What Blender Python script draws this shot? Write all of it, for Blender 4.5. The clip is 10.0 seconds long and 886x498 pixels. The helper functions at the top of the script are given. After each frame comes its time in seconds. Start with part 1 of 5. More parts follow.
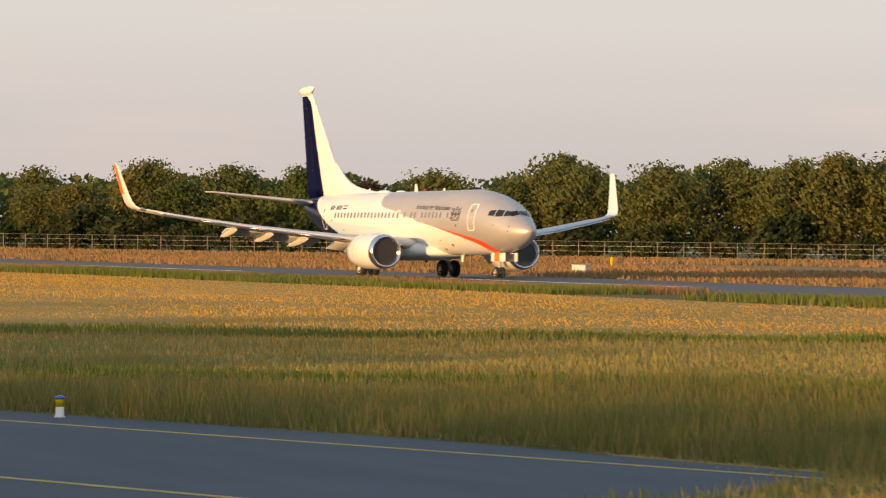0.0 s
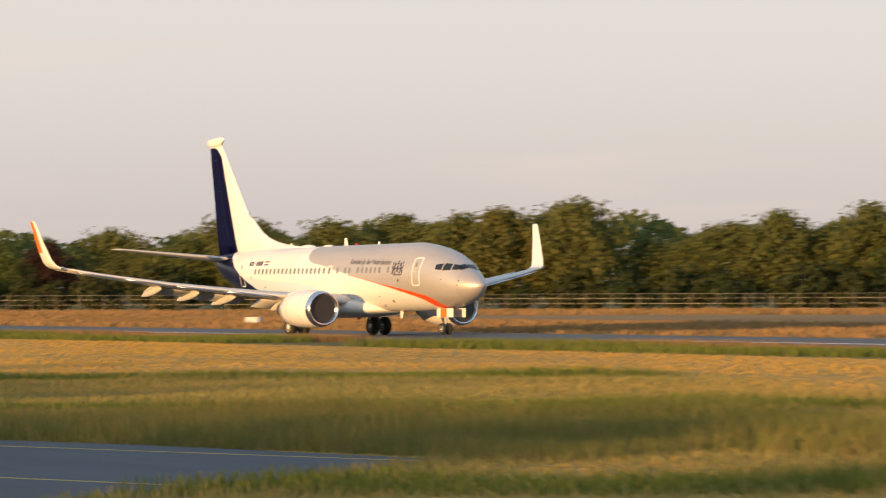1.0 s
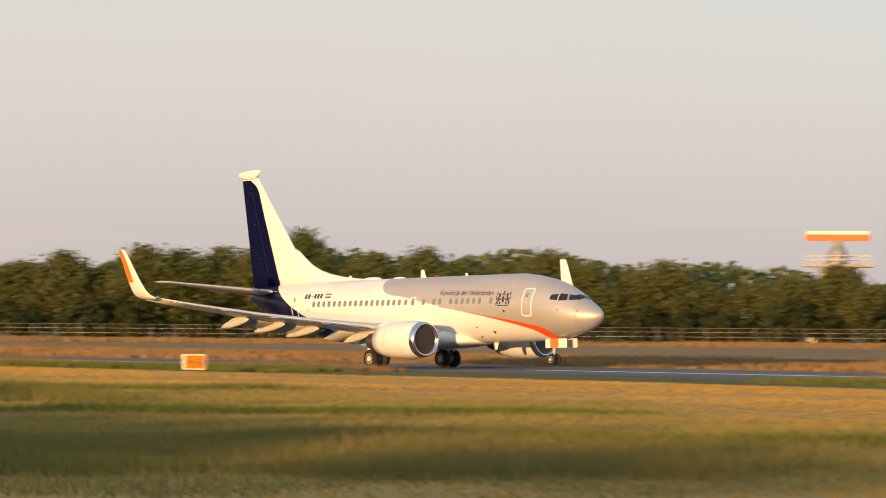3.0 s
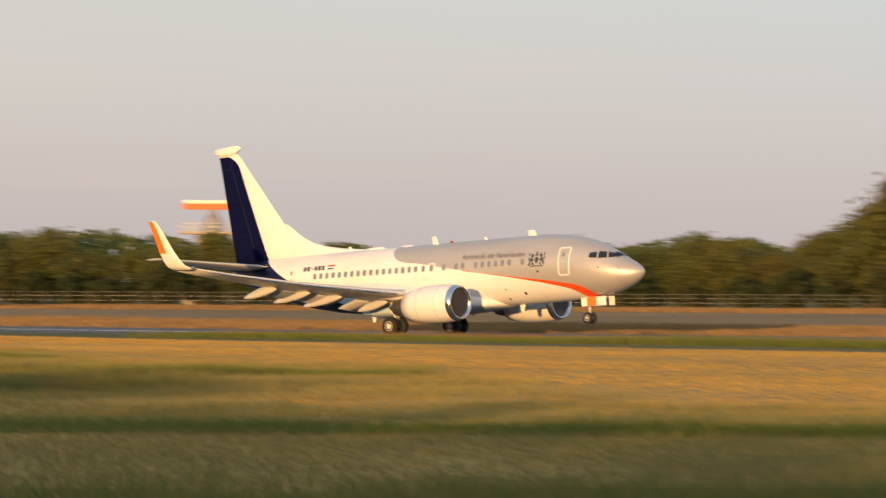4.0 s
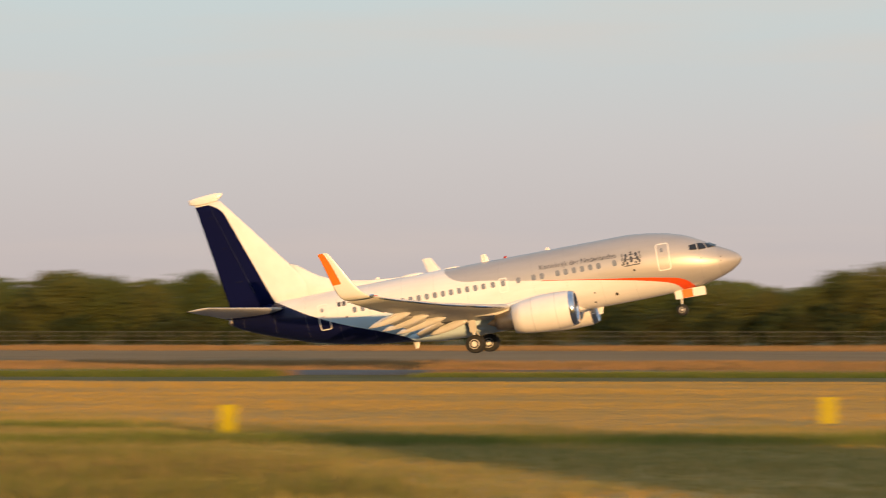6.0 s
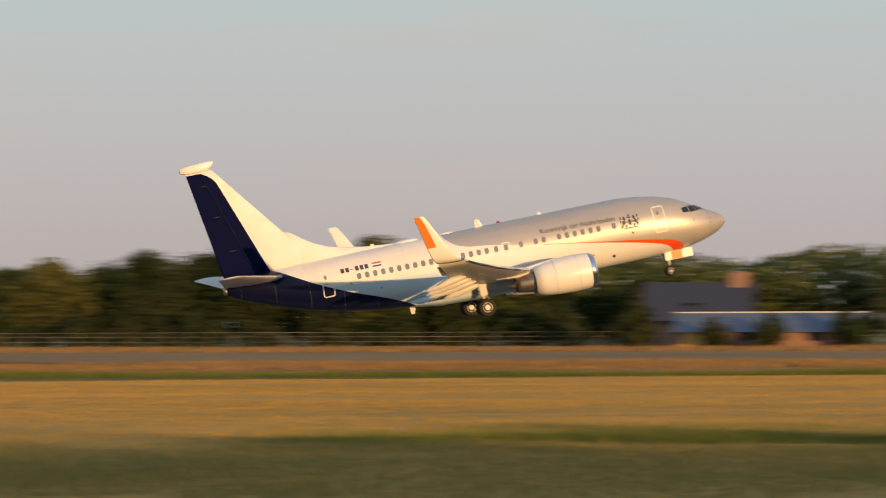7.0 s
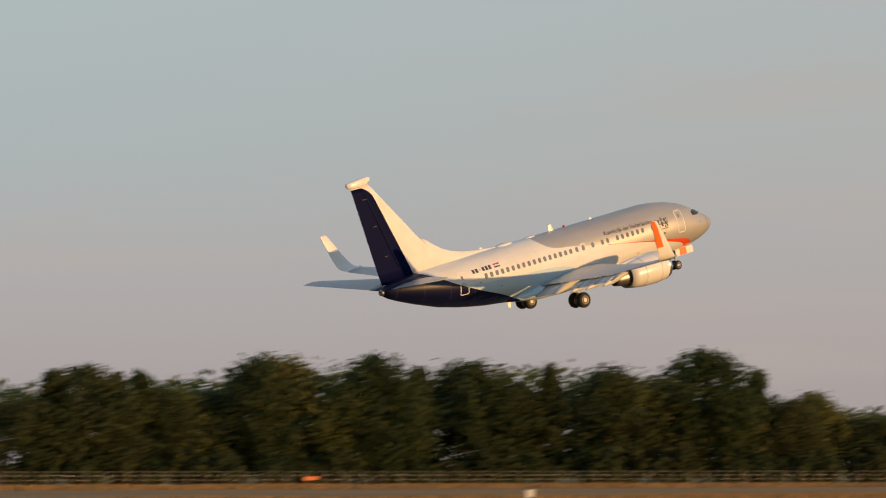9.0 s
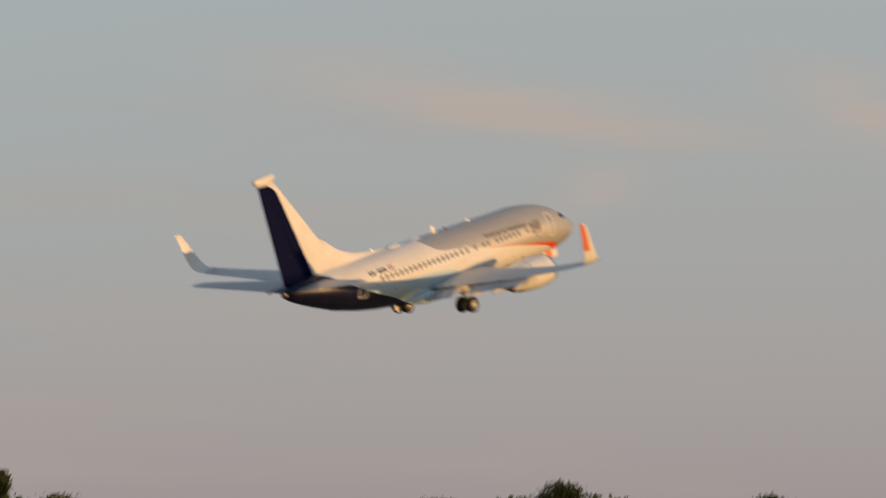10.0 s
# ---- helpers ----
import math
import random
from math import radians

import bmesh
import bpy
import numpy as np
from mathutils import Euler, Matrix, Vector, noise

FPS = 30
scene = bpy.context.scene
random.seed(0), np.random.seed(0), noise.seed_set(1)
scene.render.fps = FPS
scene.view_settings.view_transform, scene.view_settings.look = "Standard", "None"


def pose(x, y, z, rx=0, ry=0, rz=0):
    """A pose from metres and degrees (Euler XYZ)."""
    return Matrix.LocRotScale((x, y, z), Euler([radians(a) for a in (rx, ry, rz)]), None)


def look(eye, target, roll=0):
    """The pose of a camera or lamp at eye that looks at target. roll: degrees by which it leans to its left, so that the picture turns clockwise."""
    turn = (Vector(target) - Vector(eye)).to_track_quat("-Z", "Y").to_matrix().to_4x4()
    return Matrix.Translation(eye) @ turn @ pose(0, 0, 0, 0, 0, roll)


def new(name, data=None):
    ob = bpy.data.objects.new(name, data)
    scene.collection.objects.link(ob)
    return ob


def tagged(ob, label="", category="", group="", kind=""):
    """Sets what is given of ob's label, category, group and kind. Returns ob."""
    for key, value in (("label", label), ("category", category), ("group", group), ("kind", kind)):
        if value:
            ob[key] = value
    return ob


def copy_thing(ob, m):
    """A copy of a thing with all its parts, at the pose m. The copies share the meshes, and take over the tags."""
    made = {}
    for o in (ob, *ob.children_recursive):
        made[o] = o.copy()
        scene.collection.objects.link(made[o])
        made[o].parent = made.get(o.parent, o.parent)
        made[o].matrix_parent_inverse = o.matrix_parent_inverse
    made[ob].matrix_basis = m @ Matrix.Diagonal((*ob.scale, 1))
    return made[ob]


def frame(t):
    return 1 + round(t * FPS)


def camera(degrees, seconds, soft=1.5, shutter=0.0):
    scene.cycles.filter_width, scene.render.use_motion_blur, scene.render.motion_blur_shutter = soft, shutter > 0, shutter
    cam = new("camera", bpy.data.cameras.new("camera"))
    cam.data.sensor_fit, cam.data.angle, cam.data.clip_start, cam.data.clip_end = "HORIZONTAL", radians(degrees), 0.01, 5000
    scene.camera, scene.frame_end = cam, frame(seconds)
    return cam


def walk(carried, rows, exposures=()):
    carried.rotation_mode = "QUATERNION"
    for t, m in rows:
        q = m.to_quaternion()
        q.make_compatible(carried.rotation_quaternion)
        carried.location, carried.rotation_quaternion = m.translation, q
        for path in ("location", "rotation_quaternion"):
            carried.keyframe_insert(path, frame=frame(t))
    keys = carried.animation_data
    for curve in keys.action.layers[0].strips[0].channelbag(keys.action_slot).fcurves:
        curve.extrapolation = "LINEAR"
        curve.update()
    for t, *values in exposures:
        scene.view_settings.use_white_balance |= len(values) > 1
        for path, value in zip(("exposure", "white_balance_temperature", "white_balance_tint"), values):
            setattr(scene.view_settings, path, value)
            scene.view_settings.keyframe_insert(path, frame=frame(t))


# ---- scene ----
cam = camera(12.781, 10.0, soft=1.0, shutter=0.4)
# seconds, x, y, yaw, tilt, lean of the camera; and seconds, x, y, height, pitch, bank of the airliner
CAM = [
    (0, -120.16, -111.72, -63.067, -0.270, -0.695),
    (0.1, -119.27, -112.03, -63.043, -0.299, -0.626),
    (0.2, -118.24, -112.51, -63.111, -0.052, -0.558),
    (0.3, -117.02, -113.15, -62.980, 0.258, -0.489),
    (0.4, -115.61, -113.93, -63.054, 0.305, -0.421),
    (0.5, -114.00, -114.82, -62.839, 0.458, -0.352),
    (0.6, -112.21, -115.82, -62.235, 0.260, -0.234),
    (0.7, -110.27, -116.90, -61.349, 0.270, -0.116),
    (0.8, -108.20, -118.07, -59.984, 0.282, 0.002),
    (0.9, -106.03, -119.32, -59.068, 0.395, 0.120),
    (1, -103.77, -120.64, -58.346, 0.529, 0.238),
    (1.1, -101.44, -122.02, -57.962, 0.502, 0.311),
    (1.2, -99.04, -123.47, -57.773, 0.492, 0.384),
    (1.3, -96.59, -124.98, -57.113, 0.469, 0.457),
    (1.4, -94.08, -126.54, -56.444, 0.248, 0.530),
    (1.5, -91.54, -128.16, -55.376, 0.298, 0.604),
    (1.6, -88.96, -129.84, -54.272, 0.290, 0.391),
    (1.7, -86.34, -131.57, -53.558, 0.276, 0.179),
    (1.8, -83.70, -133.35, -52.967, 0.227, -0.034),
    (1.9, -81.03, -135.19, -52.927, 0.210, -0.246),
    (2, -78.34, -137.08, -52.924, 0.184, -0.459),
    (2.1, -75.63, -139.02, -53.007, 0.074, -0.347),
    (2.2, -72.91, -141.02, -53.421, 0.082, -0.235),
    (2.3, -70.18, -143.06, -53.428, 0.086, -0.123),
    (2.4, -67.45, -145.15, -53.784, 0.088, -0.011),
    (2.5, -64.73, -147.28, -53.638, 0.206, 0.100),
    (2.6, -62.01, -149.45, -52.246, 0.271, 0.002),
    (2.7, -59.31, -151.66, -51.236, 0.591, -0.097),
    (2.8, -56.62, -153.90, -49.942, 0.776, -0.196),
    (2.9, -53.96, -156.18, -48.855, 0.926, -0.295),
    (3, -51.32, -158.49, -48.087, 1.003, -0.394),
    (3.1, -48.71, -160.83, -47.462, 1.001, -0.384),
    (3.2, -46.12, -163.22, -46.985, 1.059, -0.373),
    (4.3, -20.07, -193.70, -35.656, 0.271, -0.260),
    (4.4, -18.17, -196.95, -34.606, 0.258, -0.288),
    (4.5, -16.34, -200.26, -33.552, 0.320, -0.316),
    (4.6, -14.57, -203.61, -32.350, 0.363, -0.305),
    (4.7, -12.85, -206.98, -30.972, 0.498, -0.295),
    (4.9, -9.61, -213.66, -27.757, 0.539, -0.274),
    (5, -8.10, -216.91, -26.310, 0.571, -0.263),
    (5.1, -6.69, -220.04, -24.966, 0.562, -0.216),
    (5.2, -5.41, -223.03, -23.181, 0.521, -0.170),
    (5.3, -4.29, -225.83, -21.854, 0.542, -0.123),
    (5.4, -3.32, -228.43, -20.259, 0.640, -0.076),
    (5.5, -2.51, -230.78, -18.387, 0.626, -0.030),
    (5.6, -1.85, -232.88, -16.615, 0.762, -0.018),
    (5.7, -1.32, -234.72, -14.732, 0.892, -0.007),
    (5.9, -0.60, -237.61, -11.283, 1.046, 0.016),
    (6, -0.38, -238.71, -9.410, 1.080, 0.027),
    (6.2, -0.12, -240.27, -5.617, 1.195, -0.060),
    (7.3, 0.19, -241.16, 14.977, 1.206, 0.077),
    (7.4, 0.29, -240.88, 16.743, 1.351, -0.002),
    (7.5, 0.45, -240.52, 18.364, 1.387, -0.082),
    (7.6, 0.66, -240.05, 20.060, 1.465, -0.072),
    (7.9, 1.82, -237.70, 24.815, 1.401, -0.041),
    (8, 2.43, -236.53, 26.818, 1.529, -0.030),
    (8.1, 3.17, -235.17, 28.573, 1.751, -0.051),
    (8.2, 4.05, -233.68, 29.924, 2.130, -0.072),
    (8.3, 5.07, -232.05, 31.262, 2.419, -0.093),
    (8.4, 6.25, -230.26, 32.053, 2.552, -0.113),
    (8.5, 7.58, -228.34, 33.575, 2.558, -0.134),
    (8.6, 9.07, -226.28, 34.838, 2.690, -0.108),
    (8.7, 10.70, -224.10, 36.234, 2.793, -0.082),
    (8.8, 12.48, -221.83, 37.608, 2.909, -0.057),
    (8.9, 14.38, -219.48, 38.695, 3.001, -0.031),
    (9, 16.41, -217.09, 39.759, 3.113, -0.005),
    (9.1, 18.52, -214.69, 40.637, 3.304, -0.014),
    (9.2, 20.71, -212.29, 41.759, 3.313, -0.023),
    (9.3, 22.96, -209.92, 42.566, 3.487, -0.031),
    (9.4, 25.24, -207.60, 43.424, 3.560, -0.040),
    (9.5, 27.54, -205.34, 44.515, 3.692, -0.049),
    (9.6, 29.84, -203.17, 46.106, 3.856, -0.031),
    (9.7, 32.15, -201.07, 48.006, 3.947, -0.014),
    (9.8, 34.46, -199.05, 49.471, 4.096, 0.004),
    (9.9, 36.76, -197.09, 50.329, 4.260, -0.080),
    (10, 39.07, -195.18, 50.583, 4.664, -0.163),
]
AIR = [
    (0, -344.87, -0.00, 0.00, 0.60, 0.00),
    (0.25, -338.03, 0.00, 0.00, 0.60, 0.00),
    (0.5, -330.06, -0.00, 0.00, 0.60, 0.00),
    (0.75, -321.07, 0.00, 0.00, 0.60, 0.00),
    (1, -311.60, -0.00, 0.00, 0.60, 0.00),
    (1.25, -301.89, 0.00, 0.00, 0.60, 0.00),
    (1.5, -292.14, -0.00, 0.00, 0.60, 0.00),
    (1.75, -282.36, 0.00, 0.00, 0.60, 0.00),
    (2, -272.57, -0.00, 0.00, 0.60, 0.00),
    (2.25, -262.64, 0.00, 0.00, 0.60, 0.00),
    (2.5, -252.45, -0.00, 0.00, 0.60, 0.00),
    (2.75, -241.80, 0.00, 0.00, 1.00, 0.00),
    (3, -230.55, -0.00, 0.00, 1.39, 0.00),
    (3.25, -218.55, 0.00, 0.00, 1.84, 0.00),
    (3.5, -205.76, -0.00, 0.00, 2.33, 0.00),
    (3.75, -192.11, 0.00, 0.00, 2.92, 0.00),
    (4, -177.80, -0.00, 0.00, 3.66, 0.00),
    (4.25, -162.96, 0.00, 0.00, 4.59, 0.00),
    (4.5, -147.58, -0.00, 0.00, 5.69, 0.00),
    (4.75, -131.24, 0.00, 0.00, 6.82, 0.00),
    (5, -113.84, -0.00, 0.00, 7.82, 0.00),
    (5.25, -95.44, 0.00, 0.09, 8.60, 0.00),
    (5.5, -76.46, -0.00, 0.42, 9.23, 0.13),
    (5.75, -57.03, 0.00, 0.86, 9.82, 0.32),
    (6, -37.36, -0.00, 1.25, 10.37, 0.53),
    (6.25, -17.56, 0.00, 1.70, 10.83, 0.70),
    (6.5, 2.34, -0.00, 2.21, 11.13, 0.76),
    (6.75, 22.37, 0.00, 2.80, 11.30, 0.68),
    (7, 42.59, -0.00, 3.46, 11.46, 0.45),
    (7.25, 63.13, 0.00, 4.23, 11.73, 0.07),
    (7.5, 84.00, -0.00, 5.15, 12.16, -0.36),
    (7.75, 105.20, 0.00, 6.25, 12.75, -0.69),
    (8, 126.47, -0.00, 7.50, 13.39, -0.79),
    (8.25, 147.37, -0.36, 8.87, 13.96, -0.60),
    (8.5, 167.39, -1.38, 10.40, 14.35, -0.18),
    (8.75, 185.94, -3.11, 12.16, 14.53, 0.40),
    (9, 202.74, -5.50, 14.10, 14.63, 1.00),
    (9.25, 217.36, -8.61, 16.11, 14.80, 1.52),
    (9.5, 229.87, -12.38, 18.00, 15.07, 1.87),
    (9.75, 240.26, -16.86, 19.58, 15.42, 1.98),
    (10, 249.02, -22.00, 20.80, 15.88, 1.83),
]


def cam_pose(x, y, yaw, tilt, lean):
    """Camera 3 m above the grass; yaw 0 looks along +y, positive towards +x."""
    e = Vector((x, y, 3.0))
    a, b = radians(yaw), radians(tilt)
    way = Vector((math.sin(a) * math.cos(b), math.cos(a) * math.cos(b), math.sin(b)))
    return look(e, e + way * 100, -lean)


walk(cam, [(t, cam_pose(x, y, a, b, c)) for t, x, y, a, b, c in CAM],
     exposures=[(0.0, 0.1), (1.0, 0.15), (2.0, 0.05), (3.0, 0.06), (4.4, -0.08), (5.0, 0.03), (6.2, -0.18), (7.3, -0.36), (8.5, -0.45), (9.2, -0.64), (10.0, -0.78)])

# ---- light: a low evening sun behind the camera, hazy sky ----
SUN_AZ, SUN_EL = 156.0, 4.2      # degrees clockwise from +y, and above the horizon
world = bpy.data.worlds.new("evening_sky")
scene.world = world
world.use_nodes = True
wn, wl = world.node_tree.nodes, world.node_tree.links
wn.clear()
w_out = wn.new("ShaderNodeOutputWorld")
w_bg = wn.new("ShaderNodeBackground")
w_sky = wn.new("ShaderNodeTexSky")
w_sky.sky_type = "NISHITA"
w_sky.sun_disc = False
w_sky.sun_elevation = radians(SUN_EL)
w_sky.sun_rotation = radians(SUN_AZ)
w_sky.air_density, w_sky.dust_density, w_sky.ozone_density = 1.0, 1.0, 1.5
# evening haze: pinkish at the horizon, grey-blue higher up
w_geo = wn.new("ShaderNodeTexCoord")
w_sep = wn.new("ShaderNodeSeparateXYZ")
w_ramp = wn.new("ShaderNodeValToRGB")
WARM = [(0.0, (0.58, 0.515, 0.51)), (0.055, (0.72, 0.665, 0.64)), (0.11, (0.75, 0.72, 0.69)), (0.4, (0.5, 0.56, 0.62)), (1.0, (0.27, 0.4, 0.6))]
COOL = [(0.0, (0.62, 0.535, 0.535)), (0.045, (0.685, 0.65, 0.665)), (0.08, (0.655, 0.735, 0.76)), (0.15, (0.71, 0.83, 0.86)), (1.0, (0.27, 0.4, 0.6))]
EAST = [(0.0, (0.62, 0.535, 0.535)), (0.05, (0.69, 0.645, 0.645)), (0.09, (0.7, 0.705, 0.7)), (0.15, (0.71, 0.77, 0.785)), (1.0, (0.27, 0.4, 0.6))]
w_ramp2 = wn.new("ShaderNodeValToRGB")
w_ramp3 = wn.new("ShaderNodeValToRGB")
for node, stops in ((w_ramp, WARM), (w_ramp2, COOL), (w_ramp3, EAST)):
    while len(node.color_ramp.elements) < len(stops):
        node.color_ramp.elements.new(0.5)
    for el, (p, c) in zip(node.color_ramp.elements, stops):
        el.position, el.color = p, (*c, 1)
wl.new(w_geo.outputs["Generated"], w_sep.inputs[0])
wl.new(w_sep.outputs[2], w_ramp.inputs[0])
wl.new(w_sep.outputs[2], w_ramp2.inputs[0])
w_side = wn.new("ShaderNodeMapRange")
w_side.interpolation_type = "SMOOTHSTEP"
w_side.inputs["From Min"].default_value, w_side.inputs["From Max"].default_value = -0.82, -0.32
wl.new(w_sep.outputs[0], w_side.inputs["Value"])
w_both = wn.new("ShaderNodeMix")
w_both.data_type = "RGBA"
wl.new(w_side.outputs[0], w_both.inputs["Factor"])
wl.new(w_ramp.outputs[0], w_both.inputs[6])
wl.new(w_ramp2.outputs[0], w_both.inputs[7])
wl.new(w_sep.outputs[2], w_ramp3.inputs[0])
w_side2 = wn.new("ShaderNodeMapRange")
w_side2.interpolation_type = "SMOOTHSTEP"
w_side2.inputs["From Min"].default_value, w_side2.inputs["From Max"].default_value = 0.5, 0.8
wl.new(w_sep.outputs[0], w_side2.inputs["Value"])
w_all = wn.new("ShaderNodeMix")
w_all.data_type = "RGBA"
wl.new(w_side2.outputs[0], w_all.inputs["Factor"])
wl.new(w_both.outputs[2], w_all.inputs[6])
wl.new(w_ramp3.outputs[0], w_all.inputs[7])
# thin evening cloud streaks
w_map = wn.new("ShaderNodeMapping")
w_map.inputs["Scale"].default_value = (3.0, 3.0, 26.0)
w_cloud = wn.new("ShaderNodeTexNoise")
w_cloud.inputs["Scale"].default_value, w_cloud.inputs["Detail"].default_value = 2.2, 6.0
w_cr = wn.new("ShaderNodeValToRGB")
w_cr.color_ramp.elements[0].position, w_cr.color_ramp.elements[0].color = 0.53, (0, 0, 0, 1)
w_cr.color_ramp.elements[1].position, w_cr.color_ramp.elements[1].color = 0.8, (0.5, 0.5, 0.5, 1)
w_cm = wn.new("ShaderNodeMix")
w_cm.data_type = "RGBA"
w_cm.inputs[7].default_value = (0.8, 0.66, 0.6, 1)
wl.new(w_geo.outputs["Generated"], w_map.inputs[0])
wl.new(w_map.outputs[0], w_cloud.inputs["Vector"])
wl.new(w_cloud.outputs["Fac"], w_cr.inputs[0])
wl.new(w_cr.outputs[0], w_cm.inputs["Factor"])
wl.new(w_all.outputs[2], w_cm.inputs[6])
# one lit wisp low in the east, drifting downwards to the south
w_az = wn.new("ShaderNodeMath")
w_az.operation = "ARCTAN2"
wl.new(w_sep.outputs[0], w_az.inputs[0])
wl.new(w_sep.outputs[1], w_az.inputs[1])


def sky_math(op, a, b=None):
    n = wn.new("ShaderNodeMath")
    n.operation = op
    for i, v in enumerate((a, b)):
        if v is None:
            continue
        if isinstance(v, (int, float)):
            n.inputs[i].default_value = v
        else:
            wl.new(v, n.inputs[i])
    return n.outputs[0]


def wisp(az, el, half, thick, slope):
    """A soft streak of cloud: its middle, half length and thickness in degrees, and how it slopes."""
    da = sky_math("SUBTRACT", w_az.outputs[0], radians(az))
    mid = sky_math("ADD", sky_math("MULTIPLY", da, slope), radians(el))
    ragged = sky_math("MULTIPLY", sky_math("SUBTRACT", w_cloud.outputs["Fac"], 0.5), radians(thick) * 5)
    off = sky_math("DIVIDE", sky_math("ADD", sky_math("SUBTRACT", w_sep.outputs[2], mid), ragged), radians(thick))
    along = sky_math("DIVIDE", da, radians(half))
    r2 = sky_math("ADD", sky_math("MULTIPLY", off, off), sky_math("MULTIPLY", along, along))
    return sky_math("POWER", 2.718, sky_math("MULTIPLY", r2, -1.0))


w_w = sky_math("ADD", sky_math("ADD", wisp(51.6, 6.75, 3.2, 0.26, -0.14), wisp(57.0, 6.5, 1.3, 0.35, -0.25)), sky_math("MULTIPLY", wisp(52.9, 5.6, 0.6, 0.25, 0.2), 0.6))
w_wm = wn.new("ShaderNodeMix")
w_wm.data_type = "RGBA"
w_wm.inputs[7].default_value = (0.95, 0.74, 0.63, 1)
wl.new(sky_math("MULTIPLY", w_w, 0.62), w_wm.inputs["Factor"])
wl.new(w_cm.outputs[2], w_wm.inputs[6])
w_nis = wn.new("ShaderNodeVectorMath")
w_nis.operation = "SCALE"
w_nis.inputs["Scale"].default_value = 0.02
w_add = wn.new("ShaderNodeVectorMath")
w_add.operation = "ADD"
wl.new(w_sky.outputs[0], w_nis.inputs[0])
w_hz = wn.new("ShaderNodeVectorMath")
w_hz.operation = "SCALE"
w_hz.inputs["Scale"].default_value = 0.88
wl.new(w_wm.outputs[2], w_hz.inputs[0])
wl.new(w_nis.outputs[0], w_add.inputs[0])
wl.new(w_hz.outputs[0], w_add.inputs[1])
w_bg.inputs["Strength"].default_value = 1.0
wl.new(w_add.outputs[0], w_bg.inputs["Color"])
wl.new(w_bg.outputs[0], w_out.inputs[0])

sun = new("sun", bpy.data.lights.new("sun", "SUN"))
sun.data.energy, sun.data.angle, sun.data.color = 6.1, radians(0.6), (1.0, 0.55, 0.2)
sx, sy, sz = (math.sin(radians(SUN_AZ)) * math.cos(radians(SUN_EL)), math.cos(radians(SUN_AZ)) * math.cos(radians(SUN_EL)), math.sin(radians(SUN_EL)))
sun.matrix_basis = look((sx * 300, sy * 300, sz * 300), (0, 0, 0))


# ---- materials ----
class Nodes:
    """Short hand for building a node material."""

    def __init__(self, name):
        self.mat = bpy.data.materials.new(name)
        self.mat.use_nodes = True
        self.t = self.mat.node_tree
        self.b = self.t.nodes["Principled BSDF"]

    def add(self, kind, **sets):
        n = self.t.nodes.new(kind)
        for k, v in sets.items():
            if k == "op":
                n.operation = v
            elif k == "blend":
                n.data_type = "RGBA"
                n.blend_type = v
            elif k == "bands":
                n.wave_type = v
            else:
                n.inputs[k].default_value = v
        return n

    def link(self, a, b):
        self.t.links.new(a, b)

    def math(self, op, a, b=None, c=None):
        n = self.t.nodes.new("ShaderNodeMath")
        n.operation = op
        for i, v in enumerate((a, b, c)):
            if v is None:
                continue
            if isinstance(v, (int, float)):
                n.inputs[i].default_value = v
            else:
                self.link(v, n.inputs[i])
        return n.outputs[0]

    def coords(self, which="Object"):
        return self.t.nodes.new("ShaderNodeTexCoord").outputs[which]

    def noise(self, vec, scale, detail=4, rough=0.55, stretch=None):
        if stretch:
            m = self.t.nodes.new("ShaderNodeMapping")
            m.inputs["Scale"].default_value = stretch
            self.link(vec, m.inputs[0])
            vec = m.outputs[0]
        n = self.add("ShaderNodeTexNoise", Scale=scale, Detail=detail, Roughness=rough)
        self.link(vec, n.inputs["Vector"])
        return n.outputs["Fac"]

    def ramp(self, fac, stops):
        n = self.t.nodes.new("ShaderNodeValToRGB")
        e = n.color_ramp.elements
        while len(e) < len(stops):
            e.new(0.5)
        for el, (p, col) in zip(e, stops):
            el.position, el.color = p, (*col, 1)
        self.link(fac, n.inputs[0])
        return n.outputs[0]

    def mix(self, fac, a, b, blend="MIX"):
        n = self.t.nodes.new("ShaderNodeMix")
        n.data_type, n.blend_type = "RGBA", blend
        for sock, v in ((n.inputs["Factor"], fac), (n.inputs[6], a), (n.inputs[7], b)):
            if isinstance(v, (int, float)):
                sock.default_value = v
            elif isinstance(v, tuple):
                sock.default_value = (*v, 1)
            else:
                self.link(v, sock)
        return n.outputs[2]

    def bump(self, fac, strength=0.3, dist=0.02):
        n = self.add("ShaderNodeBump", Strength=strength, Distance=dist)
        self.link(fac, n.inputs["Height"])
        self.link(n.outputs[0], self.b.inputs["Normal"])

    def set(self, **kw):
        names = {"color": "Base Color", "rough": "Roughness", "metal": "Metallic", "coat": "Coat Weight", "spec": "Specular IOR Level",
                 "coat_rough": "Coat Roughness", "trans": "Transmission Weight", "sub": "Subsurface Weight"}
        for k, v in kw.items():
            s = self.b.inputs[names[k]]
            if isinstance(v, tuple):
                s.default_value = (*v, 1)
            elif isinstance(v, (int, float)):
                s.default_value = v
            else:
                self.link(v, s)
        return self


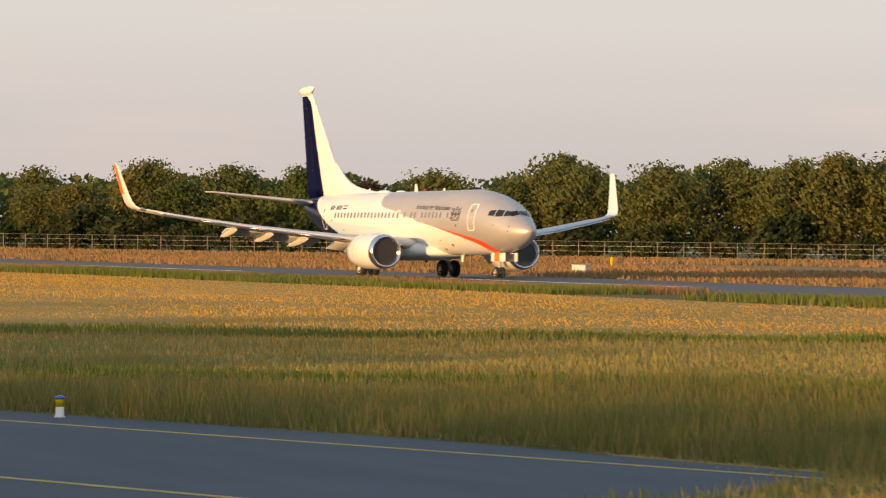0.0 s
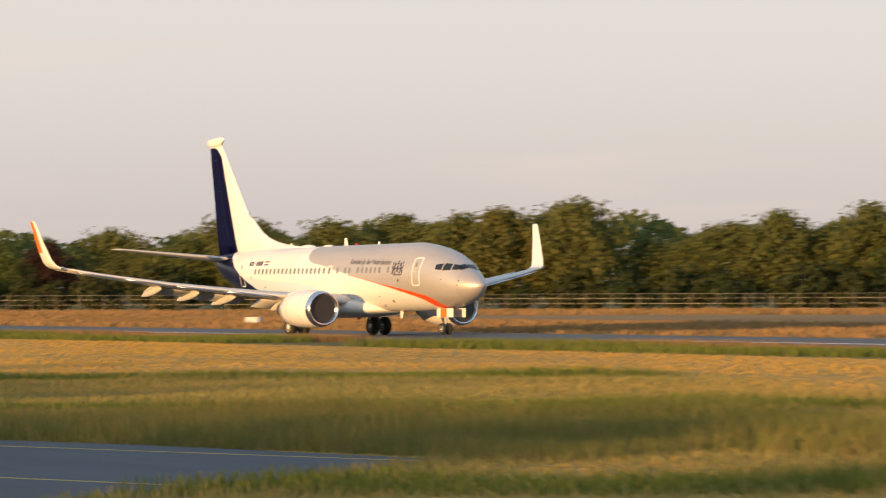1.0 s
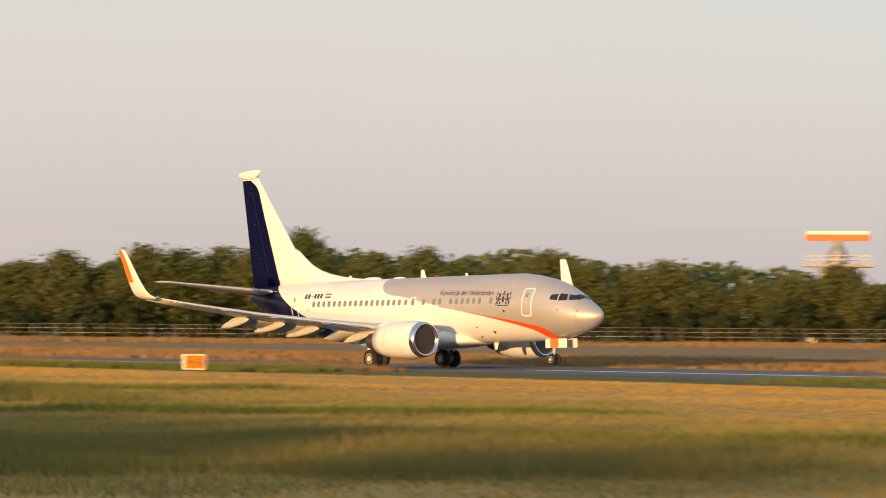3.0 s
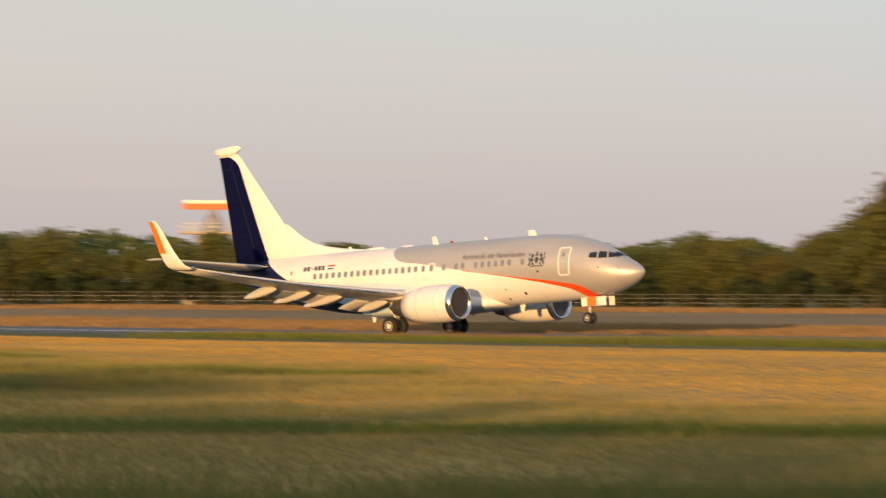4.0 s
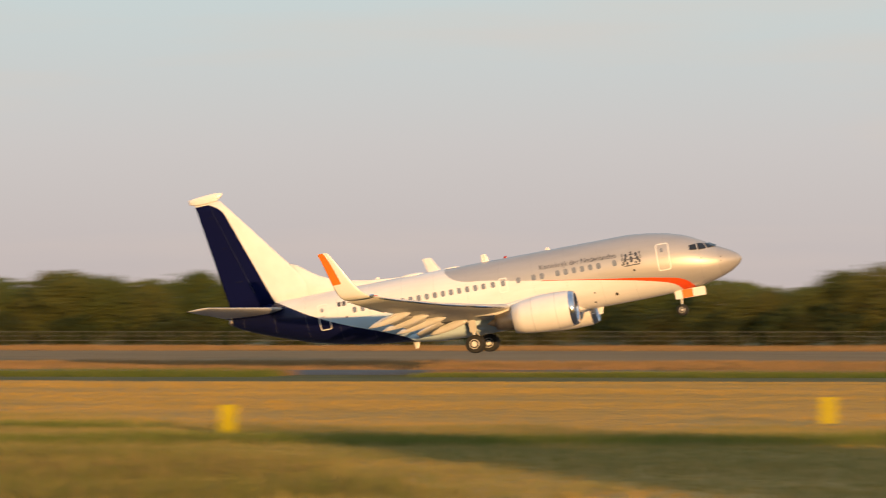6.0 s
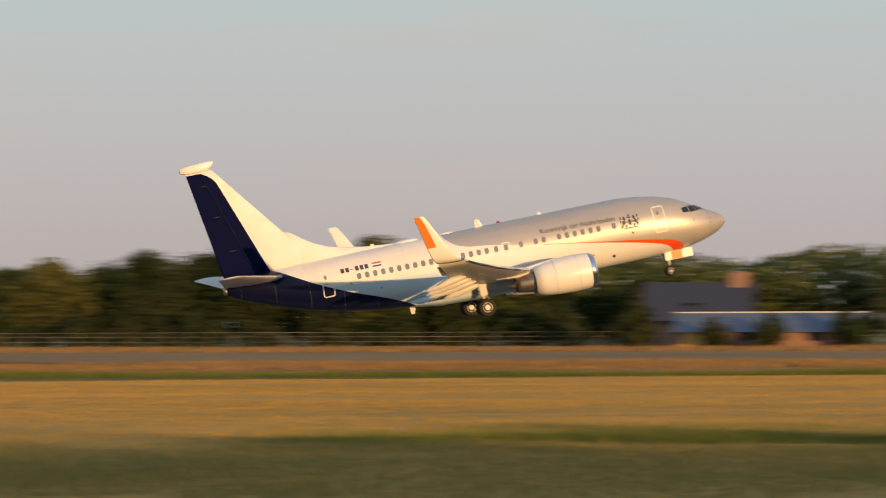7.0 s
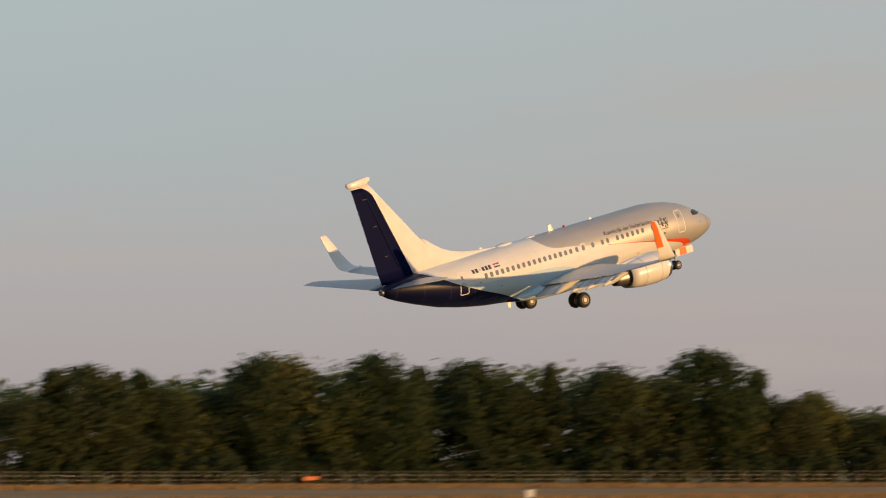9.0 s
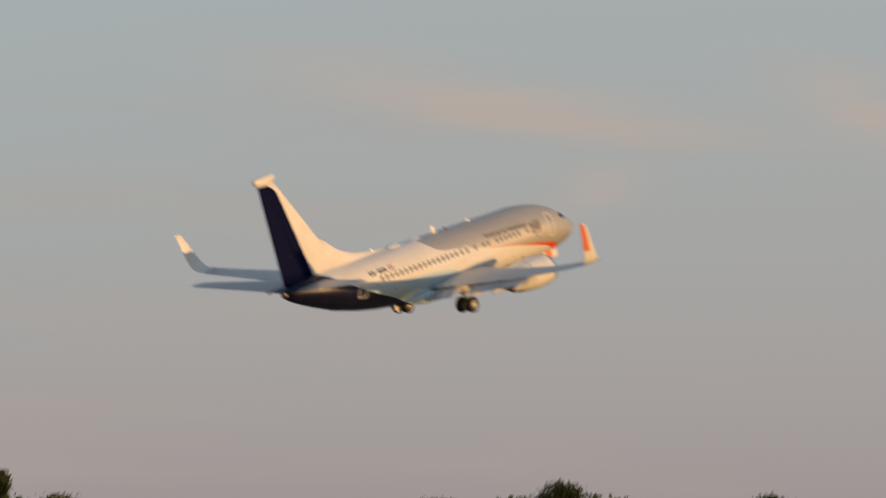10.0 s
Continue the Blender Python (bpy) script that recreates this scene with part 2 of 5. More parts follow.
def simple(name, col, rough=0.5, metal=0.0, vary=0.15, scale=3.0, coat=0.0, bump=0.0):
    """A plain coat of one colour with grain and faint soiling."""
    n = Nodes(name)
    v = n.coords()
    a, b = n.noise(v, scale), n.noise(v, scale * 14, 3)
    f = n.math("ADD", n.math("MULTIPLY", a, 0.65), n.math("MULTIPLY", b, 0.35))
    lo, hi = tuple(c * (1 - vary) for c in col), tuple(min(1, c * (1 + vary)) for c in col)
    n.set(color=n.ramp(f, [(0.3, lo), (0.7, hi)]), rough=n.math("ADD", n.math("MULTIPLY", b, 0.12), rough - 0.06), metal=metal, coat=coat)
    if bump:
        n.bump(b, bump, 0.02)
    return n.mat


def grass_material(name, stops, fine, across, big=0.03):
    """Turf: patches metres wide, streaks along the mowing, and blades."""
    n = Nodes(name)
    v = n.coords()
    a = n.noise(v, big, 5, 0.6)
    s = n.noise(v, 0.35, 4, 0.6, across)
    c = n.noise(v, fine, 3, 0.7)
    f = n.math("ADD", n.math("ADD", n.math("MULTIPLY", a, 0.4), n.math("MULTIPLY", s, 0.4)), n.math("MULTIPLY", c, 0.3))
    n.set(color=n.ramp(f, stops), rough=0.9, spec=0.1)
    n.bump(n.math("ADD", c, s), 0.6, 0.08)
    return n.mat


M_GROUND = grass_material("meadow_turf", [(0.36, (0.07, 0.085, 0.028)), (0.5, (0.13, 0.12, 0.045)), (0.62, (0.2, 0.16, 0.06)), (0.75, (0.25, 0.19, 0.08))], 3.0, (0.35, 1, 1))
M_MOWN = grass_material("mown_hay", [(0.36, (0.23, 0.165, 0.045)), (0.5, (0.38, 0.245, 0.07)), (0.62, (0.48, 0.295, 0.085)), (0.74, (0.52, 0.33, 0.11))], 2.5, (0.25, 1, 1))

M_DRY = grass_material("dry_verge_grass", [(0.36, (0.2, 0.12, 0.05)), (0.5, (0.3, 0.18, 0.08)), (0.64, (0.36, 0.22, 0.1)), (0.76, (0.3, 0.23, 0.08))], 2.0, (0.25, 1, 1))


def translucent(n, col, share):
    """Leaves and blades let part of the light through."""
    tr = n.add("ShaderNodeBsdfTranslucent")
    n.link(col, tr.inputs["Color"])
    mx = n.add("ShaderNodeMixShader", Fac=share)
    n.link(n.b.outputs[0], mx.inputs[1])
    n.link(tr.outputs[0], mx.inputs[2])
    n.link(mx.outputs[0], n.t.nodes["Material Output"].inputs["Surface"])


def blade_material(name, stops):
    n = Nodes(name)
    g = n.t.nodes.new("ShaderNodeNewGeometry")
    f = n.math("ADD", n.math("MULTIPLY", g.outputs["Random Per Island"], 0.4), n.math("MULTIPLY", n.noise(n.coords(), 0.05, 5, 0.6, (0.45, 1, 1)), 0.62))
    col = n.ramp(f, stops)
    n.set(color=col, rough=0.75, spec=0.12)
    translucent(n, col, 0.3)
    return n.mat


M_BLADE = blade_material("tall_grass_blades", [(0.25, (0.13, 0.155, 0.035)), (0.5, (0.21, 0.2, 0.055)), (0.72, (0.31, 0.22, 0.085)), (1.0, (0.42, 0.23, 0.13))])
M_STRAW = blade_material("mown_straw_stubble", [(0.25, (0.34, 0.235, 0.045)), (0.45, (0.5, 0.305, 0.065)), (0.7, (0.56, 0.335, 0.08)), (1.0, (0.58, 0.35, 0.1))])
# meadow straw and green; the green also carries the tint of tree shade
M_PALE = blade_material("shade_green_meadow_blades", [(0.25, (0.19, 0.195, 0.06)), (0.5, (0.28, 0.245, 0.085)), (0.72, (0.37, 0.265, 0.095)), (1.0, (0.47, 0.285, 0.1))])
M_RUST = blade_material("dry_rust_blades", [(0.25, (0.2, 0.15, 0.06)), (0.5, (0.3, 0.185, 0.08)), (0.75, (0.38, 0.22, 0.1)), (1.0, (0.42, 0.29, 0.11))])
M_TUFT = blade_material("green_tuft_blades", [(0.25, (0.09, 0.13, 0.025)), (0.5, (0.15, 0.18, 0.035)), (0.8, (0.22, 0.21, 0.06)), (1.0, (0.3, 0.22, 0.09))])


def asphalt(name, col):
    n = Nodes(name)
    v = n.coords()
    big, mid, fine = n.noise(v, 0.08, 5), n.noise(v, 0.8, 4, 0.6, (0.2, 1, 1)), n.noise(v, 18, 3, 0.8)
    f = n.math("ADD", n.math("ADD", n.math("MULTIPLY", big, 0.35), n.math("MULTIPLY", mid, 0.4)), n.math("MULTIPLY", fine, 0.25))
    n.set(color=n.ramp(f, [(0.35, tuple(c * 0.75 for c in col)), (0.65, tuple(c * 1.3 for c in col))]), rough=0.82)
    n.bump(fine, 0.5, 0.01)
    return n.mat


M_ASPHALT = asphalt("taxiway_asphalt", (0.05, 0.062, 0.08))
M_RUNWAY = asphalt("runway_asphalt", (0.085, 0.088, 0.095))
M_YLINE = simple("worn_yellow_line_paint", (0.5, 0.36, 0.06), 0.7, vary=0.35, scale=2)
M_WLINE = simple("worn_white_line_paint", (0.6, 0.58, 0.54), 0.7, vary=0.25, scale=2)


def leaf_material(name, dark, mid, light):
    """Leaf clumps: each clump its own green, each tree its own cast."""
    n = Nodes(name)
    g = n.t.nodes.new("ShaderNodeNewGeometry")
    o = n.t.nodes.new("ShaderNodeObjectInfo")
    f = n.math("ADD", n.math("MULTIPLY", g.outputs["Random Per Island"], 0.55), n.math("MULTIPLY", n.noise(n.coords(), 0.5, 3), 0.45))
    c = n.ramp(f, [(0.2, dark), (0.5, mid), (0.8, light)])
    tint = n.ramp(o.outputs["Random"], [(0.0, (0.8, 0.92, 0.78)), (0.4, (1.0, 1.0, 0.9)), (0.8, (1.05, 1.0, 0.88)), (1.0, (1.18, 1.0, 0.85))])
    col = n.mix(1.0, c, tint, "MULTIPLY")
    n.set(color=col, rough=0.65, spec=0.15)
    translucent(n, col, 0.45)
    return n.mat


# greens lightened: the haze over the distant trees is put into the leaf colour
M_LEAF = leaf_material("hazed_broadleaf_foliage", (0.105, 0.122, 0.042), (0.14, 0.155, 0.052), (0.175, 0.185, 0.062))
M_LEAF_D = leaf_material("dark_needle_foliage", (0.042, 0.056, 0.024), (0.06, 0.076, 0.032), (0.085, 0.1, 0.04))
M_LEAF_P = leaf_material("copper_foliage", (0.03, 0.018, 0.018), (0.055, 0.03, 0.028), (0.09, 0.05, 0.04))
M_BARK = simple("rough_bark", (0.1, 0.075, 0.05), 0.9, vary=0.35, scale=4, bump=0.8)


def livery():
    """White airframe paint with a silver front, an orange sweep, a navy tail and a pale blue sweep, divided by curves along the body."""
    n = Nodes("airliner_livery_paint")
    v = n.coords()
    sep = n.t.nodes.new("ShaderNodeSeparateXYZ")
    n.link(v, sep.inputs[0])
    s = n.math("SUBTRACT", 16.5, sep.outputs[0])
    z = sep.outputs[2]

    def curve(points):
        c = n.t.nodes.new("ShaderNodeFloatCurve")
        cv = c.mapping.curves[0]
        while len(cv.points) < len(points):
            cv.points.new(0.5, 0.5)
        for p, (a, b) in zip(cv.points, points):
            p.location = (a / 34.0, b / 8.0)
            p.handle_type = "AUTO_CLAMPED"
        c.mapping.update()
        n.link(n.math("DIVIDE", s, 34.0), c.inputs["Value"])
        return n.math("MULTIPLY", c.outputs[0], 8.0)

    silver_low = curve([(0.0, 0.9), (2.7, 1.2), (3.1, 1.75), (3.7, 2.2), (5.0, 2.5), (8.0, 2.98), (11.3, 3.5), (13.5, 3.87), (15.6, 4.26), (16.6, 4.38), (17.2, 4.56), (17.7, 4.92), (18.0, 5.35), (18.2, 7.0), (34.0, 8.0)])
    orange_low = curve([(0.0, 0.0), (3.5, 0.9), (3.75, 1.55), (4.3, 2.02), (5.2, 2.3), (8.0, 2.9), (10.0, 3.26), (11.5, 3.5), (16.0, 4.15), (34.0, 8.0)])
    navy_top = curve([(0.0, 0.0), (19.6, 0.9), (20.7, 1.65), (22.0, 2.24), (24.4, 3.15), (26.3, 4.02), (27.6, 4.75), (28.6, 5.3), (34.0, 7.5)])
    blue_top = curve([(0.0, 0.0), (14.5, 2.2), (16.0, 2.9), (18.0, 3.2), (21.0, 3.35), (24.0, 3.55), (25.5, 3.7), (26.5, 3.95), (34.0, 4.0)])
    soil = n.noise(v, 0.9, 5, 0.6, (0.25, 1, 1))
    white = n.ramp(soil, [(0.3, (0.7, 0.69, 0.67)), (0.6, (0.8, 0.795, 0.78))])
    silver = n.ramp(soil, [(0.3, (0.45, 0.435, 0.42)), (0.7, (0.53, 0.51, 0.49))])
    col = n.mix(n.math("LESS_THAN", z, blue_top), white, (0.52, 0.66, 0.76))
    col = n.mix(n.math("LESS_THAN", z, navy_top), col, (0.005, 0.007, 0.04))
    col = n.mix(n.math("MULTIPLY", n.math("GREATER_THAN", z, orange_low), n.math("LESS_THAN", s, 12.0)), col, (0.8, 0.085, 0.012))
    is_silver = n.math("GREATER_THAN", z, silver_low)
    col = n.mix(is_silver, col, silver)
    radome = n.math("LESS_THAN", s, 1.35)
    col = n.mix(n.math("MULTIPLY", radome, 0.35), col, (0.38, 0.36, 0.35))
    # panel seams every few metres
    seam = n.math("LESS_THAN", n.math("ABSOLUTE", n.math("SUBTRACT", n.math("FRACT", n.math("DIVIDE", n.math("ADD", s, 0.65), 2.03)), 0.5)), 0.004)
    col = n.mix(n.math("MULTIPLY", seam, 0.35), col, (0.3, 0.3, 0.3))
    n.set(color=col, rough=n.math("ADD", n.math("MULTIPLY", is_silver, 0.06), 0.36), metal=n.math("MULTIPLY", is_silver, 0.4), spec=0.25, coat=0.14, coat_rough=0.03)
    return n.mat


def fin_paint():
    """Fin: white leading part, navy rear part with a rounded front edge."""
    n = Nodes("fin_livery_paint")
    v = n.coords()
    sep = n.t.nodes.new("ShaderNodeSeparateXYZ")
    n.link(v, sep.inputs[0])
    s = n.math("SUBTRACT", 16.5, sep.outputs[0])
    z = sep.outputs[2]
    edge = n.math("ADD", n.math("MULTIPLY", n.math("SUBTRACT", z, 5.2), 0.365), 28.7)
    round_top = n.math("MULTIPLY", n.math("POWER", n.math("MAXIMUM", n.math("DIVIDE", n.math("SUBTRACT", z, 11.0), 1.15), 0.0), 3.0), 0.9)
    edge = n.math("ADD", edge, round_top)
    navy = n.math("MULTIPLY", n.math("GREATER_THAN", s, edge), n.math("LESS_THAN", z, 12.02))
    soil = n.noise(v, 0.8, 4)
    col = n.mix(navy, n.ramp(soil, [(0.3, (0.72, 0.71, 0.69)), (0.65, (0.8, 0.79, 0.77))]), (0.005, 0.007, 0.04))
    n.set(color=col, rough=0.42, spec=n.math("ADD", n.math("MULTIPLY", navy, -0.11), 0.12))
    return n.mat


M_LIVERY = livery()
M_FIN = fin_paint()
M_WHITE = simple("white_gloss_paint", (0.78, 0.77, 0.75), 0.3, vary=0.05, scale=1.2, coat=0.4)
M_NAVY = simple("navy_gloss_paint", (0.005, 0.007, 0.036), 0.25, vary=0.15, scale=1.5)
M_ORANGE = simple("orange_gloss_paint", (0.88, 0.19, 0.02), 0.35, vary=0.06, coat=0.3)
M_WINGGREY = simple("light_grey_wing_paint", (0.52, 0.52, 0.52), 0.38, vary=0.08, scale=1.2)
M_METAL = simple("polished_metal_lip", (0.75, 0.75, 0.77), 0.18, 1.0, vary=0.05)
M_DULL = simple("dull_exhaust_metal", (0.32, 0.29, 0.26), 0.4, 0.9, vary=0.2)
M_DARK = simple("dark_inlet_lining", (0.03, 0.03, 0.033), 0.5, vary=0.2)
M_TYRE = simple("black_tyre_rubber", (0.018, 0.018, 0.018), 0.8, vary=0.25)
M_HUB = simple("pale_wheel_hub", (0.78, 0.76, 0.72), 0.45, 0.0, vary=0.1)
M_STRUT = simple("grey_gear_strut_paint", (0.5, 0.5, 0.5), 0.4, vary=0.1)
M_GLASS = simple("dark_cockpit_glass", (0.02, 0.024, 0.03), 0.06, vary=0.2)
M_PANE = simple("grey_cabin_window_pane", (0.2, 0.22, 0.26), 0.12, vary=0.2)
M_FAN = simple("dark_fan_blade_metal", (0.07, 0.07, 0.075), 0.45, 0.3, vary=0.2)
M_SLAT = simple("bare_slat_metal", (0.5, 0.53, 0.6), 0.22, 1.0, vary=0.06)
M_TAIL = simple("grey_tailplane_paint", (0.4, 0.41, 0.43), 0.35, vary=0.1, scale=1.2)
M_TEXT = simple("dark_grey_lettering", (0.05, 0.055, 0.075), 0.5, vary=0.1)
M_SEAM = simple("pale_door_outline_paint", (0.82, 0.8, 0.77), 0.35, vary=0.05)
M_RED = simple("red_lens", (0.4, 0.02, 0.015), 0.2, vary=0.1)
M_FLAGBLUE = simple("flag_blue", (0.02, 0.05, 0.25), 0.4)
M_FLAGRED = simple("flag_red", (0.5, 0.02, 0.03), 0.4)


# ---- mesh helpers ----
def mesh_of(name, bm, mat, smooth=False):
    bm.normal_update()
    me = bpy.data.meshes.new(name)
    bm.to_mesh(me)
    bm.free()
    for m in (mat if isinstance(mat, (list, tuple)) else [mat]):
        me.materials.append(m)
    if smooth:
        me.shade_smooth()
    return me


def part(name, bm, mat, parent=None, label="", smooth=False):
    ob = new(name, mesh_of(name, bm, mat, smooth))
    if parent is not None:
        ob.parent = parent
    if label:
        tagged(ob, label)
    return ob


def thing(name, label, category, m=None, group="", kind=""):
    ob = new(name)
    ob.empty_display_size = 0.3
    if m is not None:
        ob.matrix_basis = m
    return tagged(ob, label, category, group, kind)


def box(bm, x0, x1, y0, y1, z0, z1, bevel=0.0, m=None):
    r = bmesh.ops.create_cube(bm, size=1.0)
    vs = r["verts"]
    bmesh.ops.scale(bm, vec=(x1 - x0, y1 - y0, z1 - z0), verts=vs)
    bmesh.ops.translate(bm, vec=((x0 + x1) / 2, (y0 + y1) / 2, (z0 + z1) / 2), verts=vs)
    if bevel:
        es = list({e for v in vs for e in v.link_edges})
        rr = bmesh.ops.bevel(bm, geom=es, offset=bevel, segments=2, affect="EDGES")
        vs = list({v for f in rr["faces"] for v in f.verts} | {v for v in vs if v.is_valid})
    if m is not None:
        bmesh.ops.transform(bm, matrix=m, verts=vs)
    return vs


def loft(bm, rings, close_ends=True, cyclic=True):
    """Skin a list of rings of points that are equally long."""
    vr = [[bm.verts.new(p) for p in ring] for ring in rings]
    for a, b in zip(vr, vr[1:]):
        k = len(a)
        for i in range(k if cyclic else k - 1):
            j = (i + 1) % k
            try:
                bm.faces.new((a[i], a[j], b[j], b[i]))
            except ValueError:
                pass
    if close_ends and cyclic:
        for ring in (vr[0], vr[-1]):
            try:
                bm.faces.new(ring)
            except ValueError:
                pass
    bmesh.ops.recalc_face_normals(bm, faces=bm.faces)
    return vr


def tube(bm, p0, p1, r0, r1=None, n=10):
    p0, p1 = Vector(p0), Vector(p1)
    r1 = r0 if r1 is None else r1
    q = (p1 - p0).to_track_quat("Z", "Y").to_matrix()
    rings = []
    for p, r in ((p0, r0), (p1, r1)):
        rings.append([p + q @ Vector((r * math.cos(2 * math.pi * i / n), r * math.sin(2 * math.pi * i / n), 0)) for i in range(n)])
    loft(bm, rings)


def lathe(bm, profile, axis="x", n=32, centre=(0, 0, 0), squash=None):
    """Revolve (along, radius) pairs round an axis through centre."""
    rings = []
    for a, r in profile:
        ring = []
        for i in range(n):
            w = 2 * math.pi * i / n
            c, s = r * math.cos(w), r * math.sin(w)
            if squash and s < 0:
                s *= squash
            p = (a, c, s) if axis == "x" else ((c, a, s) if axis == "y" else (c, s, a))
            ring.append(Vector(p) + Vector(centre))
        rings.append(ring)
    loft(bm, rings)


def spline(points, n=16):
    """Catmull-Rom through points."""
    P = [Vector(p) for p in points]
    out = []
    for i in range(len(P) - 1):
        a, b, c, d = P[max(i - 1, 0)], P[i], P[i + 1], P[min(i + 2, len(P) - 1)]
        for k in range(n):
            t = k / n
            out.append(0.5 * (2 * b + (c - a) * t + (2 * a - 5 * b + 4 * c - d) * t * t + (3 * b - a - 3 * c + d) * t ** 3))
    out.append(P[-1])
    return out


# ---- the airliner: origin between the main wheels on the ground, nose towards +x ----
STATIONS = [  # metres aft of the nose: top, bottom, half width
    (0.0, 2.84, 2.78, 0.03), (0.08, 3.0, 2.62, 0.2), (0.3, 3.2, 2.4, 0.42), (0.7, 3.46, 2.15, 0.7), (1.2, 3.72, 1.95, 0.98), (1.7, 3.98, 1.8, 1.2),
    (2.2, 4.28, 1.69, 1.38), (2.7, 4.57, 1.6, 1.52), (3.3, 4.83, 1.53, 1.64), (4.2, 5.09, 1.46, 1.76), (5.4, 5.31, 1.42, 1.85), (6.6, 5.43, 1.4, 1.88),
    (19.6, 5.43, 1.4, 1.88), (21.0, 5.43, 1.47, 1.87), (23.0, 5.43, 1.7, 1.83), (25.0, 5.42, 2.05, 1.72), (27.0, 5.39, 2.52, 1.5), (29.0, 5.33, 3.2, 1.14),
    (30.4, 5.22, 3.74, 0.78), (31.2, 5.08, 4.1, 0.48), (31.6, 4.92, 4.36, 0.27)]


def hull(s):
    """Top, bottom and half width of the fuselage, s metres aft of the nose."""
    for a, b in zip(STATIONS, STATIONS[1:]):
        if s <= b[0]:
            t = (s - a[0]) / (b[0] - a[0])
            return tuple(p + (q - p) * t for p, q in zip(a[1:], b[1:]))
    return STATIONS[-1][1:]


def skin(s, z, side=-1, off=0.0):
    """The point of the hull's side at height z, off metres proud of it."""
    top, bot, hw = hull(s)
    zc = bot + (top - bot) * 0.52
    h = (top - zc) if z > zc else (zc - bot)
    k = max(-0.98, min(0.98, (z - zc) / h))
    y = hw * math.sqrt(1 - k * k)
    nrm = Vector((0, y / hw ** 2, (z - zc) / h ** 2)).normalized()
    p = Vector((16.5 - s, y, z)) + nrm * off
    return Vector((p.x, side * p.y, p.z))


def patch(bm, s0, s1, z0, z1, side, off, nu=3, nv=4, corner=0.0):
    """A plate that hugs the hull, with clipped or rounded corners and a real edge."""
    pts = []
    w, h = s1 - s0, z1 - z0
    c = min(corner, w / 2.01, h / 2.01)
    n = 5 if c else 1
    for (cx, cz, a0) in ((s1 - c, z1 - c, 0), (s0 + c, z1 - c, 90), (s0 + c, z0 + c, 180), (s1 - c, z0 + c, 270)):
        for i in range(n):
            a = radians(a0 + 90 * i / max(1, n - 1))
            pts.append((cx + c * math.cos(a), cz + c * math.sin(a)))
    out = [bm.verts.new(skin(a, b, side, off)) for a, b in pts]
    low = [bm.verts.new(skin(a, b, side, -0.02)) for a, b in pts]
    mid = bm.verts.new(skin((s0 + s1) / 2, (z0 + z1) / 2, side, off))
    k = len(out)
    for i in range(k):
        j = (i + 1) % k
        bm.faces.new((out[i], out[j], mid))
        bm.faces.new((out[i], low[i], low[j], out[j]))
    bmesh.ops.recalc_face_normals(bm, faces=bm.faces)


def outline(bm, s0, s1, z0, z1, side, off, wide=0.06, corner=0.14):
    """A rounded frame line round a door."""
    loops = []
    for d in (0.0, wide):
        c = max(0.02, corner - d)
        ring = []
        a0, a1, b0, b1 = s0 + d, s1 - d, z0 + d, z1 - d
        for (cx, cz, q) in ((a1 - c, b1 - c, 0), (a0 + c, b1 - c, 90), (a0 + c, b0 + c, 180), (a1 - c, b0 + c, 270)):
            for i in range(5):
                w = radians(q + 22.5 * i)
                ring.append((cx + c * math.cos(w), cz + c * math.sin(w)))
        # break the long sides so that the line follows the curve of the hull
        full = []
        for p, q in zip(ring, ring[1:] + ring[:1]):
            full.append(p)
            if math.dist(p, q) > 0.4:
                full += [(p[0] + (q[0] - p[0]) * k / 4, p[1] + (q[1] - p[1]) * k / 4) for k in (1, 2, 3)]
        loops.append(full)
    A = [bm.verts.new(skin(a, b, side, off)) for a, b in loops[0]]
    B = [bm.verts.new(skin(a, b, side, off)) for a, b in loops[1]]
    Al = [bm.verts.new(skin(a, b, side, -0.01)) for a, b in loops[0]]
    Bl = [bm.verts.new(skin(a, b, side, -0.01)) for a, b in loops[1]]
    k = len(A)
    for i in range(k):
        j = (i + 1) % k
        bm.faces.new((A[i], A[j], B[j], B[i]))
        bm.faces.new((A[i], Al[i], Al[j], A[j]))
        bm.faces.new((B[i], B[j], Bl[j], Bl[i]))
    bmesh.ops.recalc_face_normals(bm, faces=bm.faces)


def foil(s_le, chord, y, z, thick, camber=0.0, n=12, twist=0.0):
    """An aerofoil ring in the plane of constant y."""
    up, lo = [], []
    for i in range(n + 1):
        u = 0.5 * (1 - math.cos(math.pi * i / n))
        t = 5 * thick * (0.2969 * math.sqrt(u) - 0.126 * u - 0.3516 * u * u + 0.2843 * u ** 3 - 0.1036 * u ** 4)
        c = camber * 4 * u * (1 - u)
        dz = -math.tan(radians(twist)) * (u - 0.3) * chord
        up.append(Vector((16.5 - s_le - u * chord, y, z + (c + t) * chord + dz)))
        lo.append(Vector((16.5 - s_le - u * chord, y, z + (c - t) * chord + dz)))
    return up + lo[-2:0:-1]


